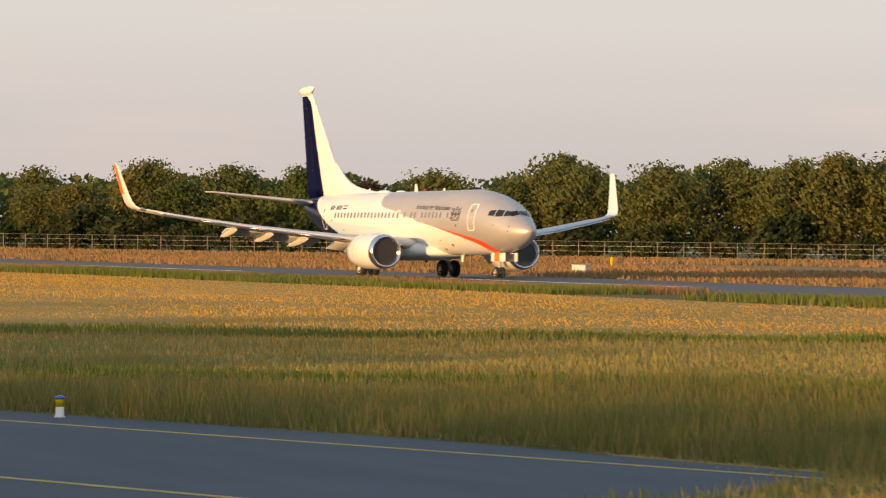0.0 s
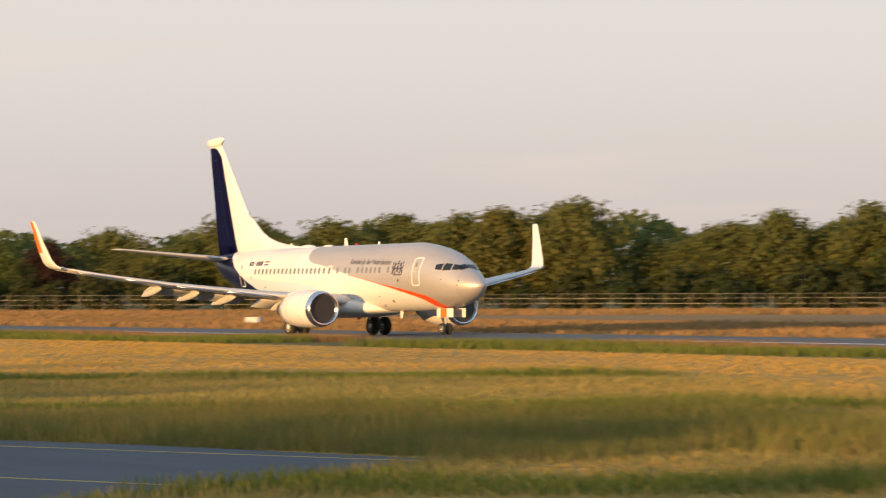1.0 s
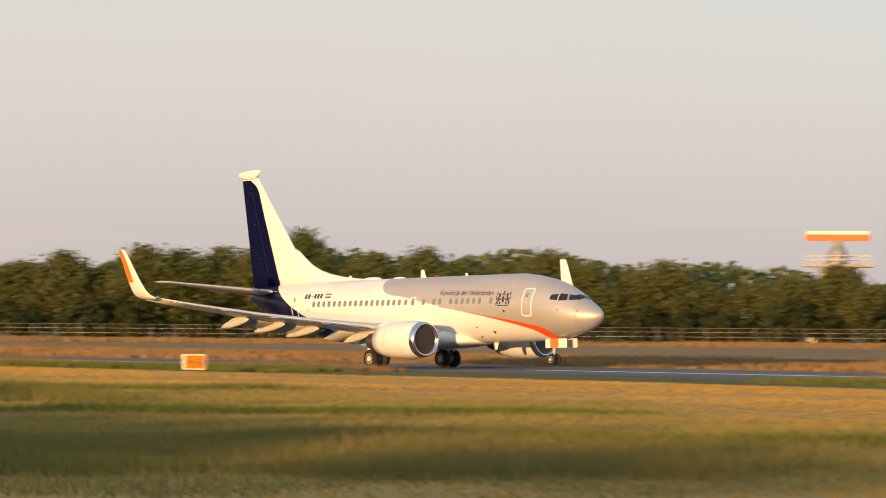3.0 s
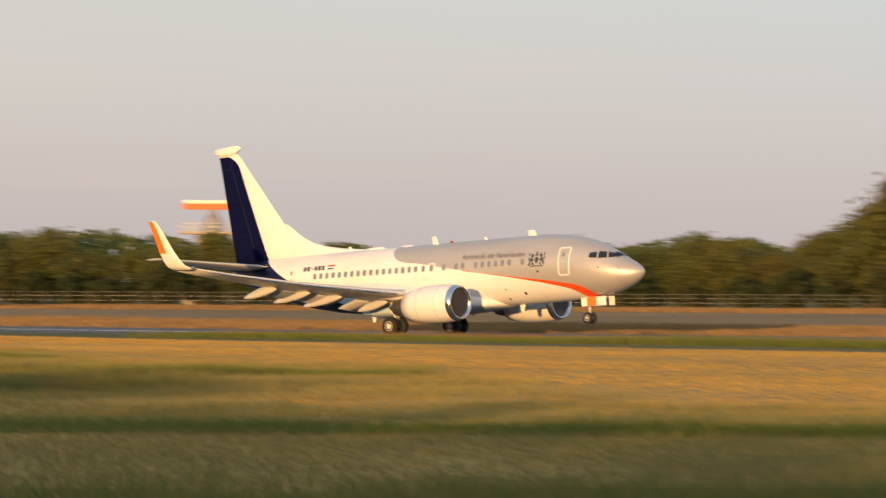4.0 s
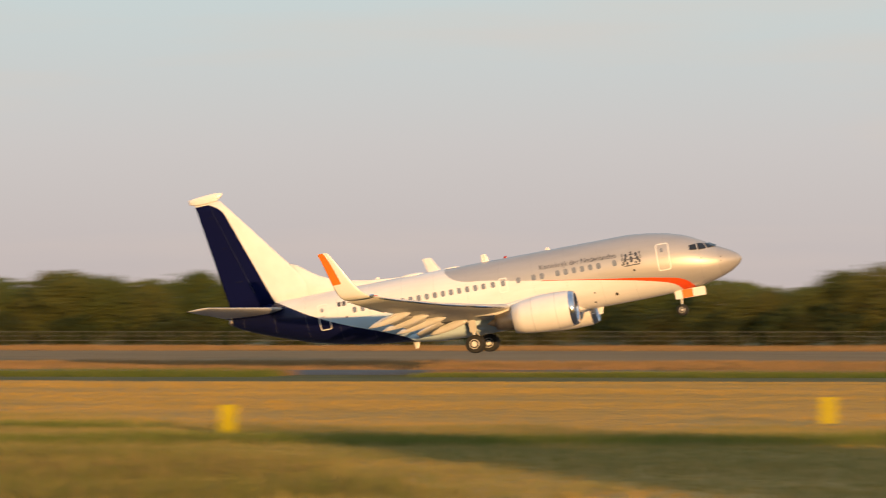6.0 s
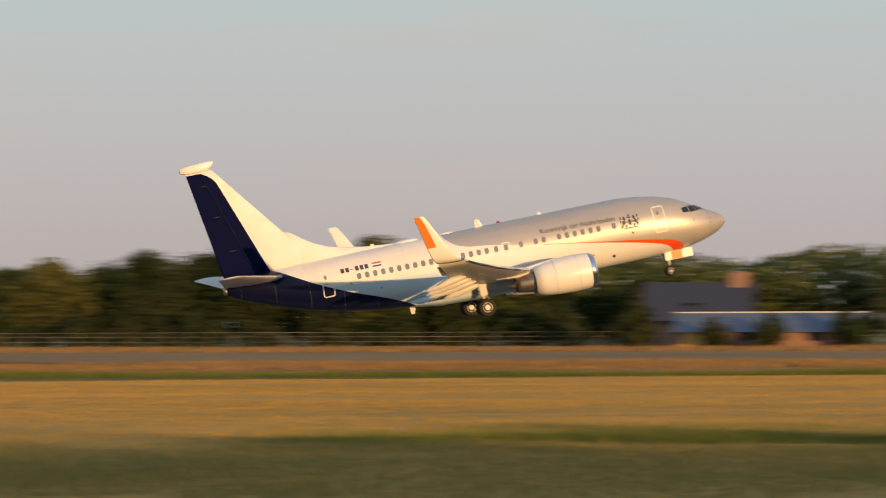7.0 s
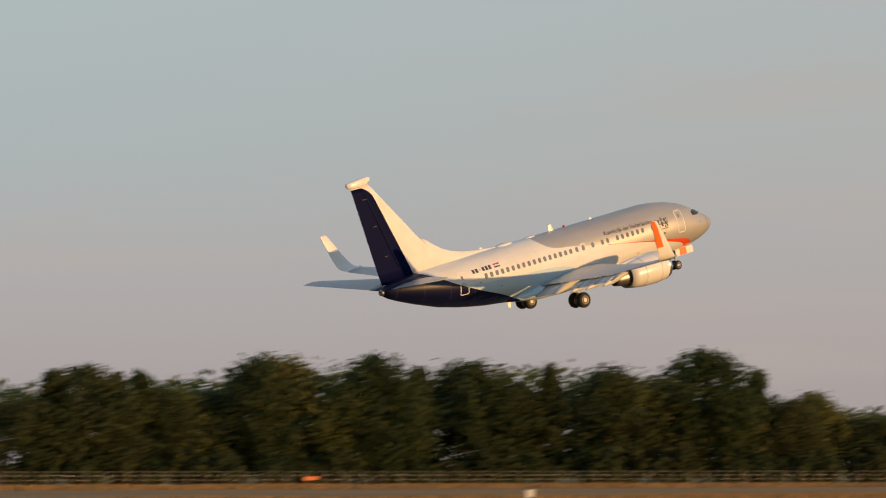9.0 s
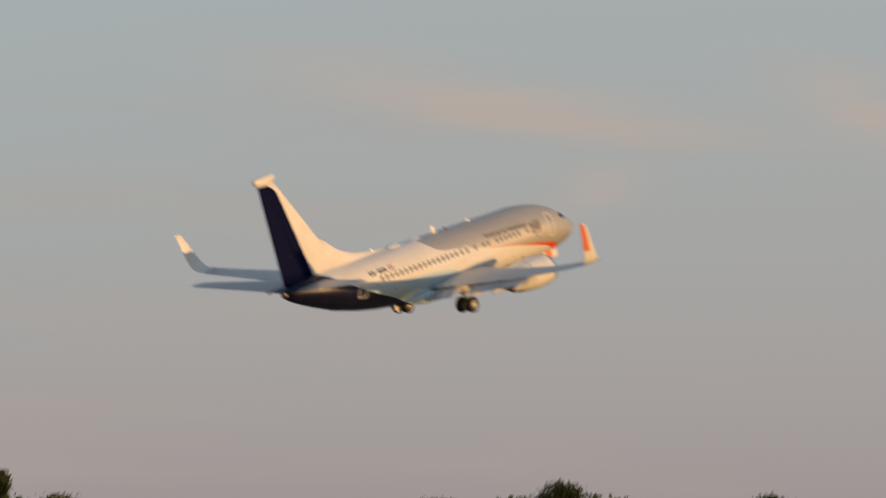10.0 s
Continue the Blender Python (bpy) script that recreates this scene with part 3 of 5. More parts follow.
def build_airliner():
    ac = thing("airliner", "white, silver and navy twin jet airliner with its wheels down", "aircraft")
    # fuselage
    bm = bmesh.new()
    rings = []
    ss = [st[0] for st in STATIONS]
    more = sorted(set(ss + [0.03, 0.18, 0.5, 0.95, 1.45, 1.95, 2.45, 3.0, 3.7, 4.8] + [6.6 + i for i in range(1, 13)] + [20.3, 22, 24, 26, 28, 29.7, 30.8]))
    N = 56
    for s in more:
        top, bot, hw = hull(s)
        zc = bot + (top - bot) * 0.52
        ring = []
        for i in range(N):
            a = 2 * math.pi * i / N
            c, q = math.cos(a), math.sin(a)
            ring.append(Vector((16.5 - s, hw * c, zc + (top - zc if q > 0 else zc - bot) * q)))
        rings.append(ring)
    loft(bm, rings)
    fus = part("fuselage", bm, M_LIVERY, ac, "silver, white and navy fuselage with an orange sweep", True)
    # tail cone tip
    bm = bmesh.new()
    lathe(bm, [(-15.06, 0.25), (-15.3, 0.2), (-15.34, 0.13), (-15.25, 0.12)], "x", 16, (0, 0, 4.63))
    part("exhaust_outlet", bm, M_DULL, ac, "dull metal auxiliary exhaust", True)
    # cockpit panes, three a side
    for side in (-1, 1):
        for quad in (((1.57, 3.76), (1.78, 3.98), (2.04, 4.06), (1.86, 3.74)), ((1.94, 3.74), (2.12, 4.07), (2.46, 4.12), (2.38, 3.72)), ((2.47, 3.75), (2.55, 4.1), (2.93, 4.06), (2.92, 3.79))):
            bm = bmesh.new()
            (a0, b0), (a1, b1), (a2, b2), (a3, b3) = quad
            n_ = 5
            top_, low_ = [], []
            for i in range(n_):
                for j in range(n_):
                    u, v = i / (n_ - 1), j / (n_ - 1)
                    s_ = (a0 * (1 - u) + a3 * u) * (1 - v) + (a1 * (1 - u) + a2 * u) * v
                    z_ = (b0 * (1 - u) + b3 * u) * (1 - v) + (b1 * (1 - u) + b2 * u) * v
                    top_.append(bm.verts.new(skin(s_, z_, side, 0.03) + Vector((0.02, 0, 0))))
            for i in range(n_ - 1):
                for j in range(n_ - 1):
                    k_ = i * n_ + j
                    bm.faces.new((top_[k_], top_[k_ + 1], top_[k_ + n_ + 1], top_[k_ + n_]))
            bmesh.ops.recalc_face_normals(bm, faces=bm.faces)
            bmesh.ops.solidify(bm, geom=bm.faces[:], thickness=0.03)
            part("cockpit_pane", bm, M_GLASS, fus)
    # windscreen centre
    for side in (-1, 1):
        bm = bmesh.new()
        quad = [(1.42, 0.05, 0.0), (1.46, 0.6, 0.0), (1.86, 0.58, 0.0), (1.82, 0.05, 0.0)]
        vs = []
        for s, y, _ in quad:
            top, bot, hw = hull(s)
            zc = bot + (top - bot) * 0.52
            z = zc + (top - zc) * math.sqrt(max(0, 1 - (y / hw) ** 2))
            vs.append(bm.verts.new((16.5 - s + 0.03, side * y, z + 0.04)))
        bm.faces.new(vs)
        bmesh.ops.solidify(bm, geom=bm.faces[:], thickness=0.03)
        part("windscreen", bm, M_GLASS, fus)
    # cabin panes
    rows = [15.58 + 0.504 * i for i in range(17)] + [14.99, 13.41, 12.46, 11.95] + [8.45 + 0.504 * i for i in range(6)] + [7.46]
    for side in (-1, 1):
        for s in rows:
            bm = bmesh.new()
            zw = 3.78 + 0.008 * s
            patch(bm, s - 0.13, s + 0.13, zw - 0.18, zw + 0.18, side, 0.012, corner=0.1)
            part("cabin_window", bm, M_PANE, fus)
        for s0, s1, z0, z1 in ((4.12, 4.9, 2.86, 4.5), (25.25, 25.97, 3.06, 4.66), (14.08, 14.63, 3.32, 4.2)):
            bm = bmesh.new()
            outline(bm, s0, s1, z0, z1, side, 0.014)
            d = part("door_outline", bm, M_SEAM, fus, "pale painted door outline")
            if z1 - z0 > 1.2:
                bm = bmesh.new()
                patch(bm, s0 + 0.36, s0 + 0.52, z0 + 1.1, z0 + 1.35, side, 0.014, corner=0.06)
                part("door_window", bm, M_PANE, d)
                bm = bmesh.new()
                patch(bm, s0 + 0.3, s0 + 0.56, z0 + 0.78, z0 + 0.86, side, 0.014)
                part("door_handle", bm, M_STRUT, d)
            else:
                bm = bmesh.new()
                patch(bm, s0 + 0.15, s0 + 0.41, 3.7, 4.05, side, 0.016, corner=0.09)
                part("door_window", bm, M_PANE, d)
        # drains, ports and probes
        for s_, z_, q_ in ((1.15, 3.1, 0.035), (1.2, 2.86, 0.035), (2.3, 3.2, 0.04), (6.35, 3.2, 0.07), (7.0, 3.62, 0.05), (7.7, 2.0, 0.09), (9.1, 1.75, 0.06), (9.0, 2.3, 0.05), (22.4, 3.0, 0.05), (24.2, 3.62, 0.05)):
            bm = bmesh.new()
            patch(bm, s_ - q_, s_ + q_, z_ - q_, z_ + q_, side, 0.012, corner=q_)
            part("service_port", bm, M_DARK, fus)
        # flag and registration bars
        for k, m_ in enumerate((M_FLAGBLUE, M_SEAM, M_FLAGRED)):
            bm = bmesh.new()
            patch(bm, 22.15, 22.7, 4.34 + 0.09 * k, 4.425 + 0.09 * k, side, 0.012)
            part("flag_stripe", bm, m_, fus)
        for k in range(6):
            bm = bmesh.new()
            a = 22.96 + 0.3 * k
            if k == 3:
                patch(bm, a + 0.06, a + 0.2, 4.44, 4.49, side, 0.012)
            else:
                patch(bm, a, a + 0.22, 4.33, 4.6, side, 0.012)
            part("registration_bar", bm, M_TEXT, fus)
        # crest: shield, crown and two supporters as plain shapes
        crest = [(7.02, 7.26, 4.04, 4.4, 0.1), (7.0, 7.28, 4.46, 4.55, 0.03), (7.06, 7.22, 4.57, 4.68, 0.06), (6.55, 7.73, 3.86, 3.92, 0.02)]
        for a0, a1, b0, b1, k0 in ((0.33, 0.58, 4.12, 4.36, 0.1), (0.27, 0.48, 4.36, 4.58, 0.09), (0.52, 0.66, 3.96, 4.16, 0.05), (0.24, 0.4, 3.95, 4.1, 0.05), (0.64, 0.72, 4.2, 4.42, 0.03), (0.6, 0.7, 4.46, 4.62, 0.04), (0.16, 0.3, 4.2, 4.28, 0.03)):
            crest += [(7.14 + a0, 7.14 + a1, b0, b1, k0), (7.14 - a1, 7.14 - a0, b0, b1, k0)]
        for s0, s1, z0, z1, c in crest:
            bm = bmesh.new()
            patch(bm, 6.42 + (s0 - 7.14) * 0.82, 6.42 + (s1 - 7.14) * 0.82, 3.94 + (z0 - 4.28) * 1.05, 3.94 + (z1 - 4.28) * 1.05, side, 0.012, corner=c)
            part("crest_shape", bm, M_TEXT, fus)
        # lettering
        cu = bpy.data.curves.new("lettering", "FONT")
        cu.body, cu.size = "Koninkrijk der Nederlanden", 0.43
        tmp = bpy.data.objects.new("lettering_source", cu)
        scene.collection.objects.link(tmp)
        bpy.context.view_layer.update()
        me = bpy.data.meshes.new_from_object(tmp.evaluated_get(bpy.context.evaluated_depsgraph_get()))
        scene.collection.objects.unlink(tmp)
        bpy.data.objects.remove(tmp)
        wide = max(v.co.x for v in me.vertices)
        for v in me.vertices:
            u = v.co.x / wide
            s = (12.07 - 4.75 * u) if side < 0 else (7.32 + 4.75 * u)
            v.co = skin(s, 4.14 + 0.025 * (s - 7.3) + v.co.y, side, 0.014)
        me.materials.append(M_TEXT)
        ob = new("lettering", me)
        ob.parent = fus
        tagged(ob, "dark grey lettering along the cabin")
    # wing to body fairing
    bm = bmesh.new()
    rings = []
    for s, hw, lo, hi in ((9.8, 0.5, 1.42, 1.7), (10.6, 1.5, 1.28, 1.95), (12.0, 2.02, 1.14, 2.25), (14.0, 2.2, 1.06, 2.4), (17.0, 2.2, 1.06, 2.35), (19.0, 2.0, 1.14, 2.15), (20.6, 1.3, 1.4, 1.9), (21.4, 0.5, 1.6, 1.75)):
        ring = []
        for i in range(28):
            a = 2 * math.pi * i / 28
            c, q = math.cos(a), math.sin(a)
            ring.append(Vector((16.5 - s, hw * math.copysign(abs(c) ** 0.7, c), (lo + hi) / 2 + (hi - lo) / 2 * math.copysign(abs(q) ** 0.7, q))))
        rings.append(ring)
    loft(bm, rings)
    part("belly_fairing", bm, M_LIVERY, ac, "white belly fairing between the wings", True)
    # wings
    def wing_at(y):
        """Leading edge, chord and height of the wing at a span station."""
        pts = [(1.0, 11.6, 7.6, 1.95), (1.9, 12.05, 7.0, 2.05), (5.6, 14.05, 4.95, 2.42), (11.0, 16.75, 3.25, 3.1), (15.0, 18.75, 2.15, 3.75), (16.7, 19.6, 1.7, 4.08)]
        for a, b in zip(pts, pts[1:]):
            if y <= b[0]:
                t = (y - a[0]) / (b[0] - a[0])
                return tuple(p + (q - p) * t for p, q in zip(a[1:], b[1:]))
        return pts[-1][1:]

    for side in (-1, 1):
        bm = bmesh.new()
        rings = []
        for y in (1.0, 1.9, 3.0, 4.4, 5.6, 7.5, 9.5, 11.0, 13.0, 15.0, 16.7):
            le, ch, z = wing_at(y)
            th = 0.15 - 0.05 * min(1, y / 8)
            rings.append([Vector((p.x, side * p.y, p.z)) for p in foil(le, ch * 0.93, y, z, th * 0.9, 0.015, twist=-1.5 + 0.2 * y)])
        loft(bm, rings)
        w = part("wing", bm, M_WINGGREY, ac, "light grey swept wing", True)
        # bare leading edge slats, drooped forward
        for y0, y1 in ((2.4, 4.1), (5.7, 8.3), (8.36, 11.0), (11.06, 13.7), (13.76, 16.2)):
            bm = bmesh.new()
            rings = []
            for y in (y0, (y0 + y1) / 2, y1):
                le, ch, z = wing_at(y)
                c = 0.14 * ch + 0.12
                rings.append([Vector((p.x, side * p.y, p.z)) for p in foil(le - 0.16, c, y, z - 0.07, 0.16, 0.02, 8, twist=-9)])
            loft(bm, rings)
            part("slat", bm, M_SLAT, w, "bare metal slat", True)
        # lowered flaps
        for y0, y1 in ((2.0, 4.3), (5.4, 8.0), (8.05, 11.2)):
            bm = bmesh.new()
            rings = []
            for y in (y0, (y0 + y1) / 2, y1):
                le, ch, z = wing_at(y)
                rings.append([Vector((p.x, side * p.y, p.z)) for p in foil(le + ch * 0.9 - 0.25, 0.2 * ch + 0.4, y, z - 0.2, 0.11, 0.02, 8, twist=16)])
            loft(bm, rings)
            part("flap", bm, M_WINGGREY, w, "lowered flap", True)
        for y0, y1 in ((11.6, 15.6),):
            bm = bmesh.new()
            rings = []
            for y in (y0, (y0 + y1) / 2, y1):
                le, ch, z = wing_at(y)
                rings.append([Vector((p.x, side * p.y, p.z)) for p in foil(le + ch * 0.86, 0.17 * ch, y, z + 0.02, 0.1, 0, 8, twist=-1)])
            loft(bm, rings)
            part("aileron", bm, M_WINGGREY, w, "", True)
        # flap track fairings
        for y, ln in ((3.3, 2.4), (6.6, 3.1), (8.7, 2.9), (10.9, 2.6)):
            le, ch, z = wing_at(y)
            bm = bmesh.new()
            rings = []
            x0 = 16.5 - le - ch * 0.62
            for u, r in ((0, 0.03), (0.12, 0.13), (0.35, 0.2), (0.65, 0.19), (0.88, 0.1), (1, 0.02)):
                cx = x0 - u * ln
                cz = z - 0.18 - 0.42 * u ** 1.4
                rings.append([Vector((cx, side * (y + r * 0.7 * math.cos(2 * math.pi * i / 14)), cz + 1.25 * r * math.sin(2 * math.pi * i / 14))) for i in range(14)])
            loft(bm, rings)
            part("flap_fairing", bm, M_WINGGREY, w, "canoe-shaped flap track fairing", True)
        # blended winglet
        bm = bmesh.new()
        rings = []
        path = [(16.7, 4.08, 19.6, 1.58), (17.0, 4.16, 19.82, 1.5), (17.22, 4.32, 20.05, 1.42), (17.36, 4.6, 20.28, 1.32), (17.48, 5.1, 20.6, 1.16), (17.62, 5.8, 20.98, 0.94), (17.75, 6.5, 21.36, 0.74), (17.83, 6.92, 21.62, 0.6), (17.85, 6.99, 21.75, 0.45)]
        for k, (y, z, le, ch) in enumerate(path):
            a, b = path[max(0, k - 1)], path[min(len(path) - 1, k + 1)]
            d = Vector((0, b[0] - a[0], b[1] - a[1])).normalized()
            nrm = Vector((0, -d.z, d.y))
            ring = []
            for q in foil(0, 1, 0, 0, 0.1, 0, 8):
                u, t = 16.5 - q.x, q.z
                ring.append(Vector((16.5 - le - u * ch, side * (y + nrm.y * t * ch), z + nrm.z * t * ch)))
            rings.append(ring)
        loft(bm, rings)
        wl_ = part("winglet", bm, M_WHITE, w, "white blended winglet", True)
        bm = bmesh.new()
        out = []
        for (y, z, le, ch) in path[4:]:
            out.append((y, z, le, ch))
        va, vb = [], []
        for y, z, le, ch in out:
            f0 = 0.42 + 0.12 * max(0, (6.3 - z) / 1.2)
            va.append(bm.verts.new((16.5 - le - f0 * ch, side * (y + 0.07 * ch + 0.015), z - 0.01)))
            vb.append(bm.verts.new((16.5 - le - 0.97 * ch, side * (y + 0.022 * ch + 0.012), z - 0.01)))
        for i in range(len(va) - 1):
            bm.faces.new((va[i], va[i + 1], vb[i + 1], vb[i]))
        bmesh.ops.solidify(bm, geom=bm.faces[:], thickness=0.012)
        part("winglet_stripe", bm, M_ORANGE, wl_, "orange painted outer face")
        bm = bmesh.new()
        bmesh.ops.create_uvsphere(bm, u_segments=10, v_segments=8, radius=0.09, matrix=Matrix.Translation((16.5 - 19.75, side * 16.95, 4.16)) @ Matrix.Diagonal((2.0, 1, 0.8, 1)))
        part("wingtip_light", bm, M_METAL, w)

        # engine
        ey, ez = side * 4.83, 1.56
        bm = bmesh.new()
        lathe(bm, [(6.0, 0.82), (6.35, 0.83), (6.58, 0.87), (6.68, 0.93), (6.66, 1.0), (6.5, 1.06), (6.1, 1.12), (5.3, 1.16), (4.4, 1.13), (3.5, 1.02), (2.86, 0.9), (2.86, 0.84), (3.6, 0.85)], "x", 36, (0, ey, ez), 0.94)
        e = part("nacelle", bm, M_WHITE, ac, "white engine nacelle", True)
        bm = bmesh.new()
        lathe(bm, [(6.5, 0.845), (6.61, 0.868), (6.7, 0.93), (6.68, 1.005), (6.52, 1.066), (6.36, 1.094), (6.34, 1.08)], "x", 36, (0, ey, ez), 0.94)
        part("inlet_lip", bm, M_METAL, e, "polished metal inlet lip", True)
        for x_, r_ in ((5.55, 1.152), (4.1, 1.104)):
            bm = bmesh.new()
            lathe(bm, [(x_ - 0.012, r_), (x_ - 0.01, r_ + 0.006), (x_ + 0.01, r_ + 0.006), (x_ + 0.012, r_)], "x", 36, (0, ey, ez), 0.94)
            part("cowl_seam", bm, M_STRUT, e)
        bm = bmesh.new()
        lathe(bm, [(6.53, 0.842), (6.3, 0.818), (5.75, 0.8), (5.7, 0.01)], "x", 30, (0, ey, ez), 0.96)
        part("inlet_lining", bm, M_DARK, e)
        bm = bmesh.new()
        lathe(bm, [(6.05, 0.01), (5.95, 0.1), (5.78, 0.24), (5.72, 0.26)], "x", 18, (0, ey, ez))
        part("spinner", bm, M_FAN, e, "dark fan spinner", True)
        for k in range(24):
            bm = bmesh.new()
            m = Matrix.Translation((5.78, ey, ez)) @ Matrix.Rotation(2 * math.pi * k / 24, 4, "X") @ Matrix.Rotation(radians(35), 4, "Z")
            box(bm, -0.09, 0.09, -0.01, 0.01, 0.22, 0.8, 0, m)
            part("fan_blade", bm, M_FAN, e)
        bm = bmesh.new()
        lathe(bm, [(3.4, 0.7), (2.7, 0.62), (2.0, 0.5), (1.75, 0.44), (1.75, 0.4), (2.4, 0.36)], "x", 28, (0, ey, ez), None)
        part("core_nozzle", bm, M_DULL, e, "dull metal exhaust nozzle", True)
        bm = bmesh.new()
        lathe(bm, [(2.3, 0.32), (1.7, 0.26), (1.25, 0.05), (1.2, 0.01)], "x", 20, (0, ey, ez), None)
        part("exhaust_cone", bm, M_DULL, e, "", True)
        bm = bmesh.new()
        rings = []
        for x, w2, zl, zh in ((5.6, 0.05, 2.6, 2.68), (4.6, 0.16, 2.3, 2.74), (3.2, 0.2, 2.1, 2.62), (2.0, 0.16, 2.0, 2.45), (0.6, 0.05, 2.12, 2.3)):
            rings.append([Vector((x, ey + w2 * c, zz)) for c, zz in ((-1, zl), (1, zl), (1, zh - 0.05), (0.5, zh), (-0.5, zh), (-1, zh - 0.05))])
        loft(bm, rings)
        part("pylon", bm, M_WHITE, e, "", True)

        # main gear leg
        gy = side * 2.86
        bm = bmesh.new()
        tube(bm, (0, gy, 0.55), (-0.02, gy * 0.98, 1.5), 0.09)
        tube(bm, (-0.02, gy * 0.98, 1.2), (-0.05, gy * 0.96, 2.15), 0.14)
        tube(bm, (0, gy - 0.45, 0.55), (0, gy + 0.45, 0.55), 0.075)
        tube(bm, (-0.02, gy * 0.98, 1.4), (-0.6, gy * 0.75, 2.05), 0.05)
        tube(bm, (-0.02, gy * 0.98, 1.2), (0.0, gy * 0.5, 1.75), 0.05)
        tube(bm, (0.12, gy, 0.75), (0.3, gy, 1.05), 0.03)
        tube(bm, (0.3, gy, 1.05), (0.1, gy, 1.35), 0.03)
        leg = part("main_gear_leg", bm, M_STRUT, ac, "grey main landing gear leg")
        for oy in (-0.43, 0.43):
            bm = bmesh.new()
            prof = [(-0.2, 0.3), (-0.2, 0.46), (-0.165, 0.525), (-0.1, 0.55), (0, 0.556), (0.1, 0.55), (0.165, 0.525), (0.2, 0.46), (0.2, 0.3)]
            lathe(bm, prof, "y", 28, (0, gy + oy, 0.556))
            tyre = part("tyre", bm, M_TYRE, leg, "black rubber tyre", True)
            bm = bmesh.new()
            lathe(bm, [(-0.215, 0.02), (-0.215, 0.12), (-0.19, 0.2), (-0.205, 0.3), (0.205, 0.3), (0.19, 0.2), (0.215, 0.12), (0.215, 0.02)], "y", 22, (0, gy + oy, 0.556))
            part("hub", bm, M_HUB, leg, "pale wheel hub", True)
        bm = bmesh.new()
        box(bm, -0.2, 0.24, gy + side * 0.14 - 0.02, gy + side * 0.14 + 0.02, 1.3, 2.0, 0.015)
        part("gear_door", bm, M_WINGGREY, leg, "grey gear door")

        # stabiliser
        bm = bmesh.new()
        rings = []
        for y, le, ch, z in ((0.3, 27.6, 4.0, 4.78), (1.0, 28.05, 3.75, 4.85), (4.0, 29.7, 2.55, 5.18), (6.9, 31.3, 1.45, 5.5), (7.18, 31.6, 1.1, 5.53)):
            rings.append([Vector((p.x, side * p.y, p.z)) for p in foil(le, ch, y, z, 0.09, 0, 10)])
        loft(bm, rings)
        st = part("stabiliser", bm, M_TAIL, ac, "swept grey tailplane", True)
        bm = bmesh.new()
        rings = []
        for y, le, ch, z in ((0.25, 27.35, 4.4, 4.77), (0.9, 27.8, 4.05, 4.84), (1.25, 28.2, 3.6, 4.88)):
            rings.append([Vector((p.x, side * p.y, p.z)) for p in foil(le, ch, y, z, 0.115, 0, 10)])
        loft(bm, rings)
        part("stabiliser_root", bm, M_NAVY, st, "navy root panel", True)

    # fin with its dorsal fillet
    bm = bmesh.new()
    rings = []
    for z, le, te, th in ((5.1, 25.3, 31.55, 0.07), (5.9, 26.1, 31.7, 0.08), (6.7, 26.8, 31.83, 0.085), (8.0, 27.85, 32.03, 0.088), (10.0, 29.4, 32.35, 0.09), (11.6, 30.65, 32.6, 0.09), (12.15, 31.08, 32.7, 0.09)):
        ch = te - le
        rings.append([Vector((p.x, p.z * ch, z)) for p in [Vector((16.5 - le - (16.5 - q.x) * ch, 0, q.z)) for q in foil(0, 1, 0, 0, th, 0, 14)]])
    loft(bm, rings)
    fin = part("fin", bm, M_FIN, ac, "white and navy tail fin", True)
    bm = bmesh.new()
    rings = []
    for s, z, hw in ((19.8, 5.43, 0.05), (21.4, 5.53, 0.1), (22.8, 5.67, 0.13), (24.0, 5.87, 0.16), (25.0, 6.14, 0.17), (25.8, 6.5, 0.16), (26.4, 6.9, 0.14), (27.0, 7.36, 0.1), (27.5, 7.6, 0.06)):
        rings.append([Vector((16.5 - s, y, zz)) for y, zz in ((-hw * 1.8, 5.2), (-hw * 1.2, 5.2 + (z - 5.2) * 0.5), (-hw * 0.6, z - 0.06), (0, z), (hw * 0.6, z - 0.06), (hw * 1.2, 5.2 + (z - 5.2) * 0.5), (hw * 1.8, 5.2))])
    loft(bm, rings)
    part("dorsal_fillet", bm, M_FIN, fin, "", True)
    bm = bmesh.new()
    rings = []
    for s, hw, zl, zh in ((30.85, 0.02, 12.52, 12.6), (31.0, 0.1, 12.36, 12.66), (31.3, 0.17, 12.16, 12.69), (31.9, 0.19, 12.08, 12.66), (32.5, 0.17, 12.1, 12.6), (32.95, 0.12, 12.2, 12.55), (33.02, 0.05, 12.28, 12.5)):
        ring = []
        for i in range(16):
            c, q = math.cos(2 * math.pi * i / 16), math.sin(2 * math.pi * i / 16)
            ring.append(Vector((16.5 - s, hw * math.copysign(abs(c) ** 0.6, c), (zl + zh) / 2 + (zh - zl) / 2 * math.copysign(abs(q) ** 0.55, q))))
        rings.append(ring)
    loft(bm, rings)
    part("fin_tip_fairing", bm, M_WHITE, fin, "white bulged fin tip fairing", True)
    for z in (7.0, 9.2, 11.2):
        bm = bmesh.new()
        x = 16.5 - (30.5 + (z - 6) * 0.24)
        box(bm, x - 0.2, x + 0.2, -0.15, 0.15, z - 0.02, z + 0.02, 0.01)
        part("rudder_hinge", bm, M_NAVY, fin)
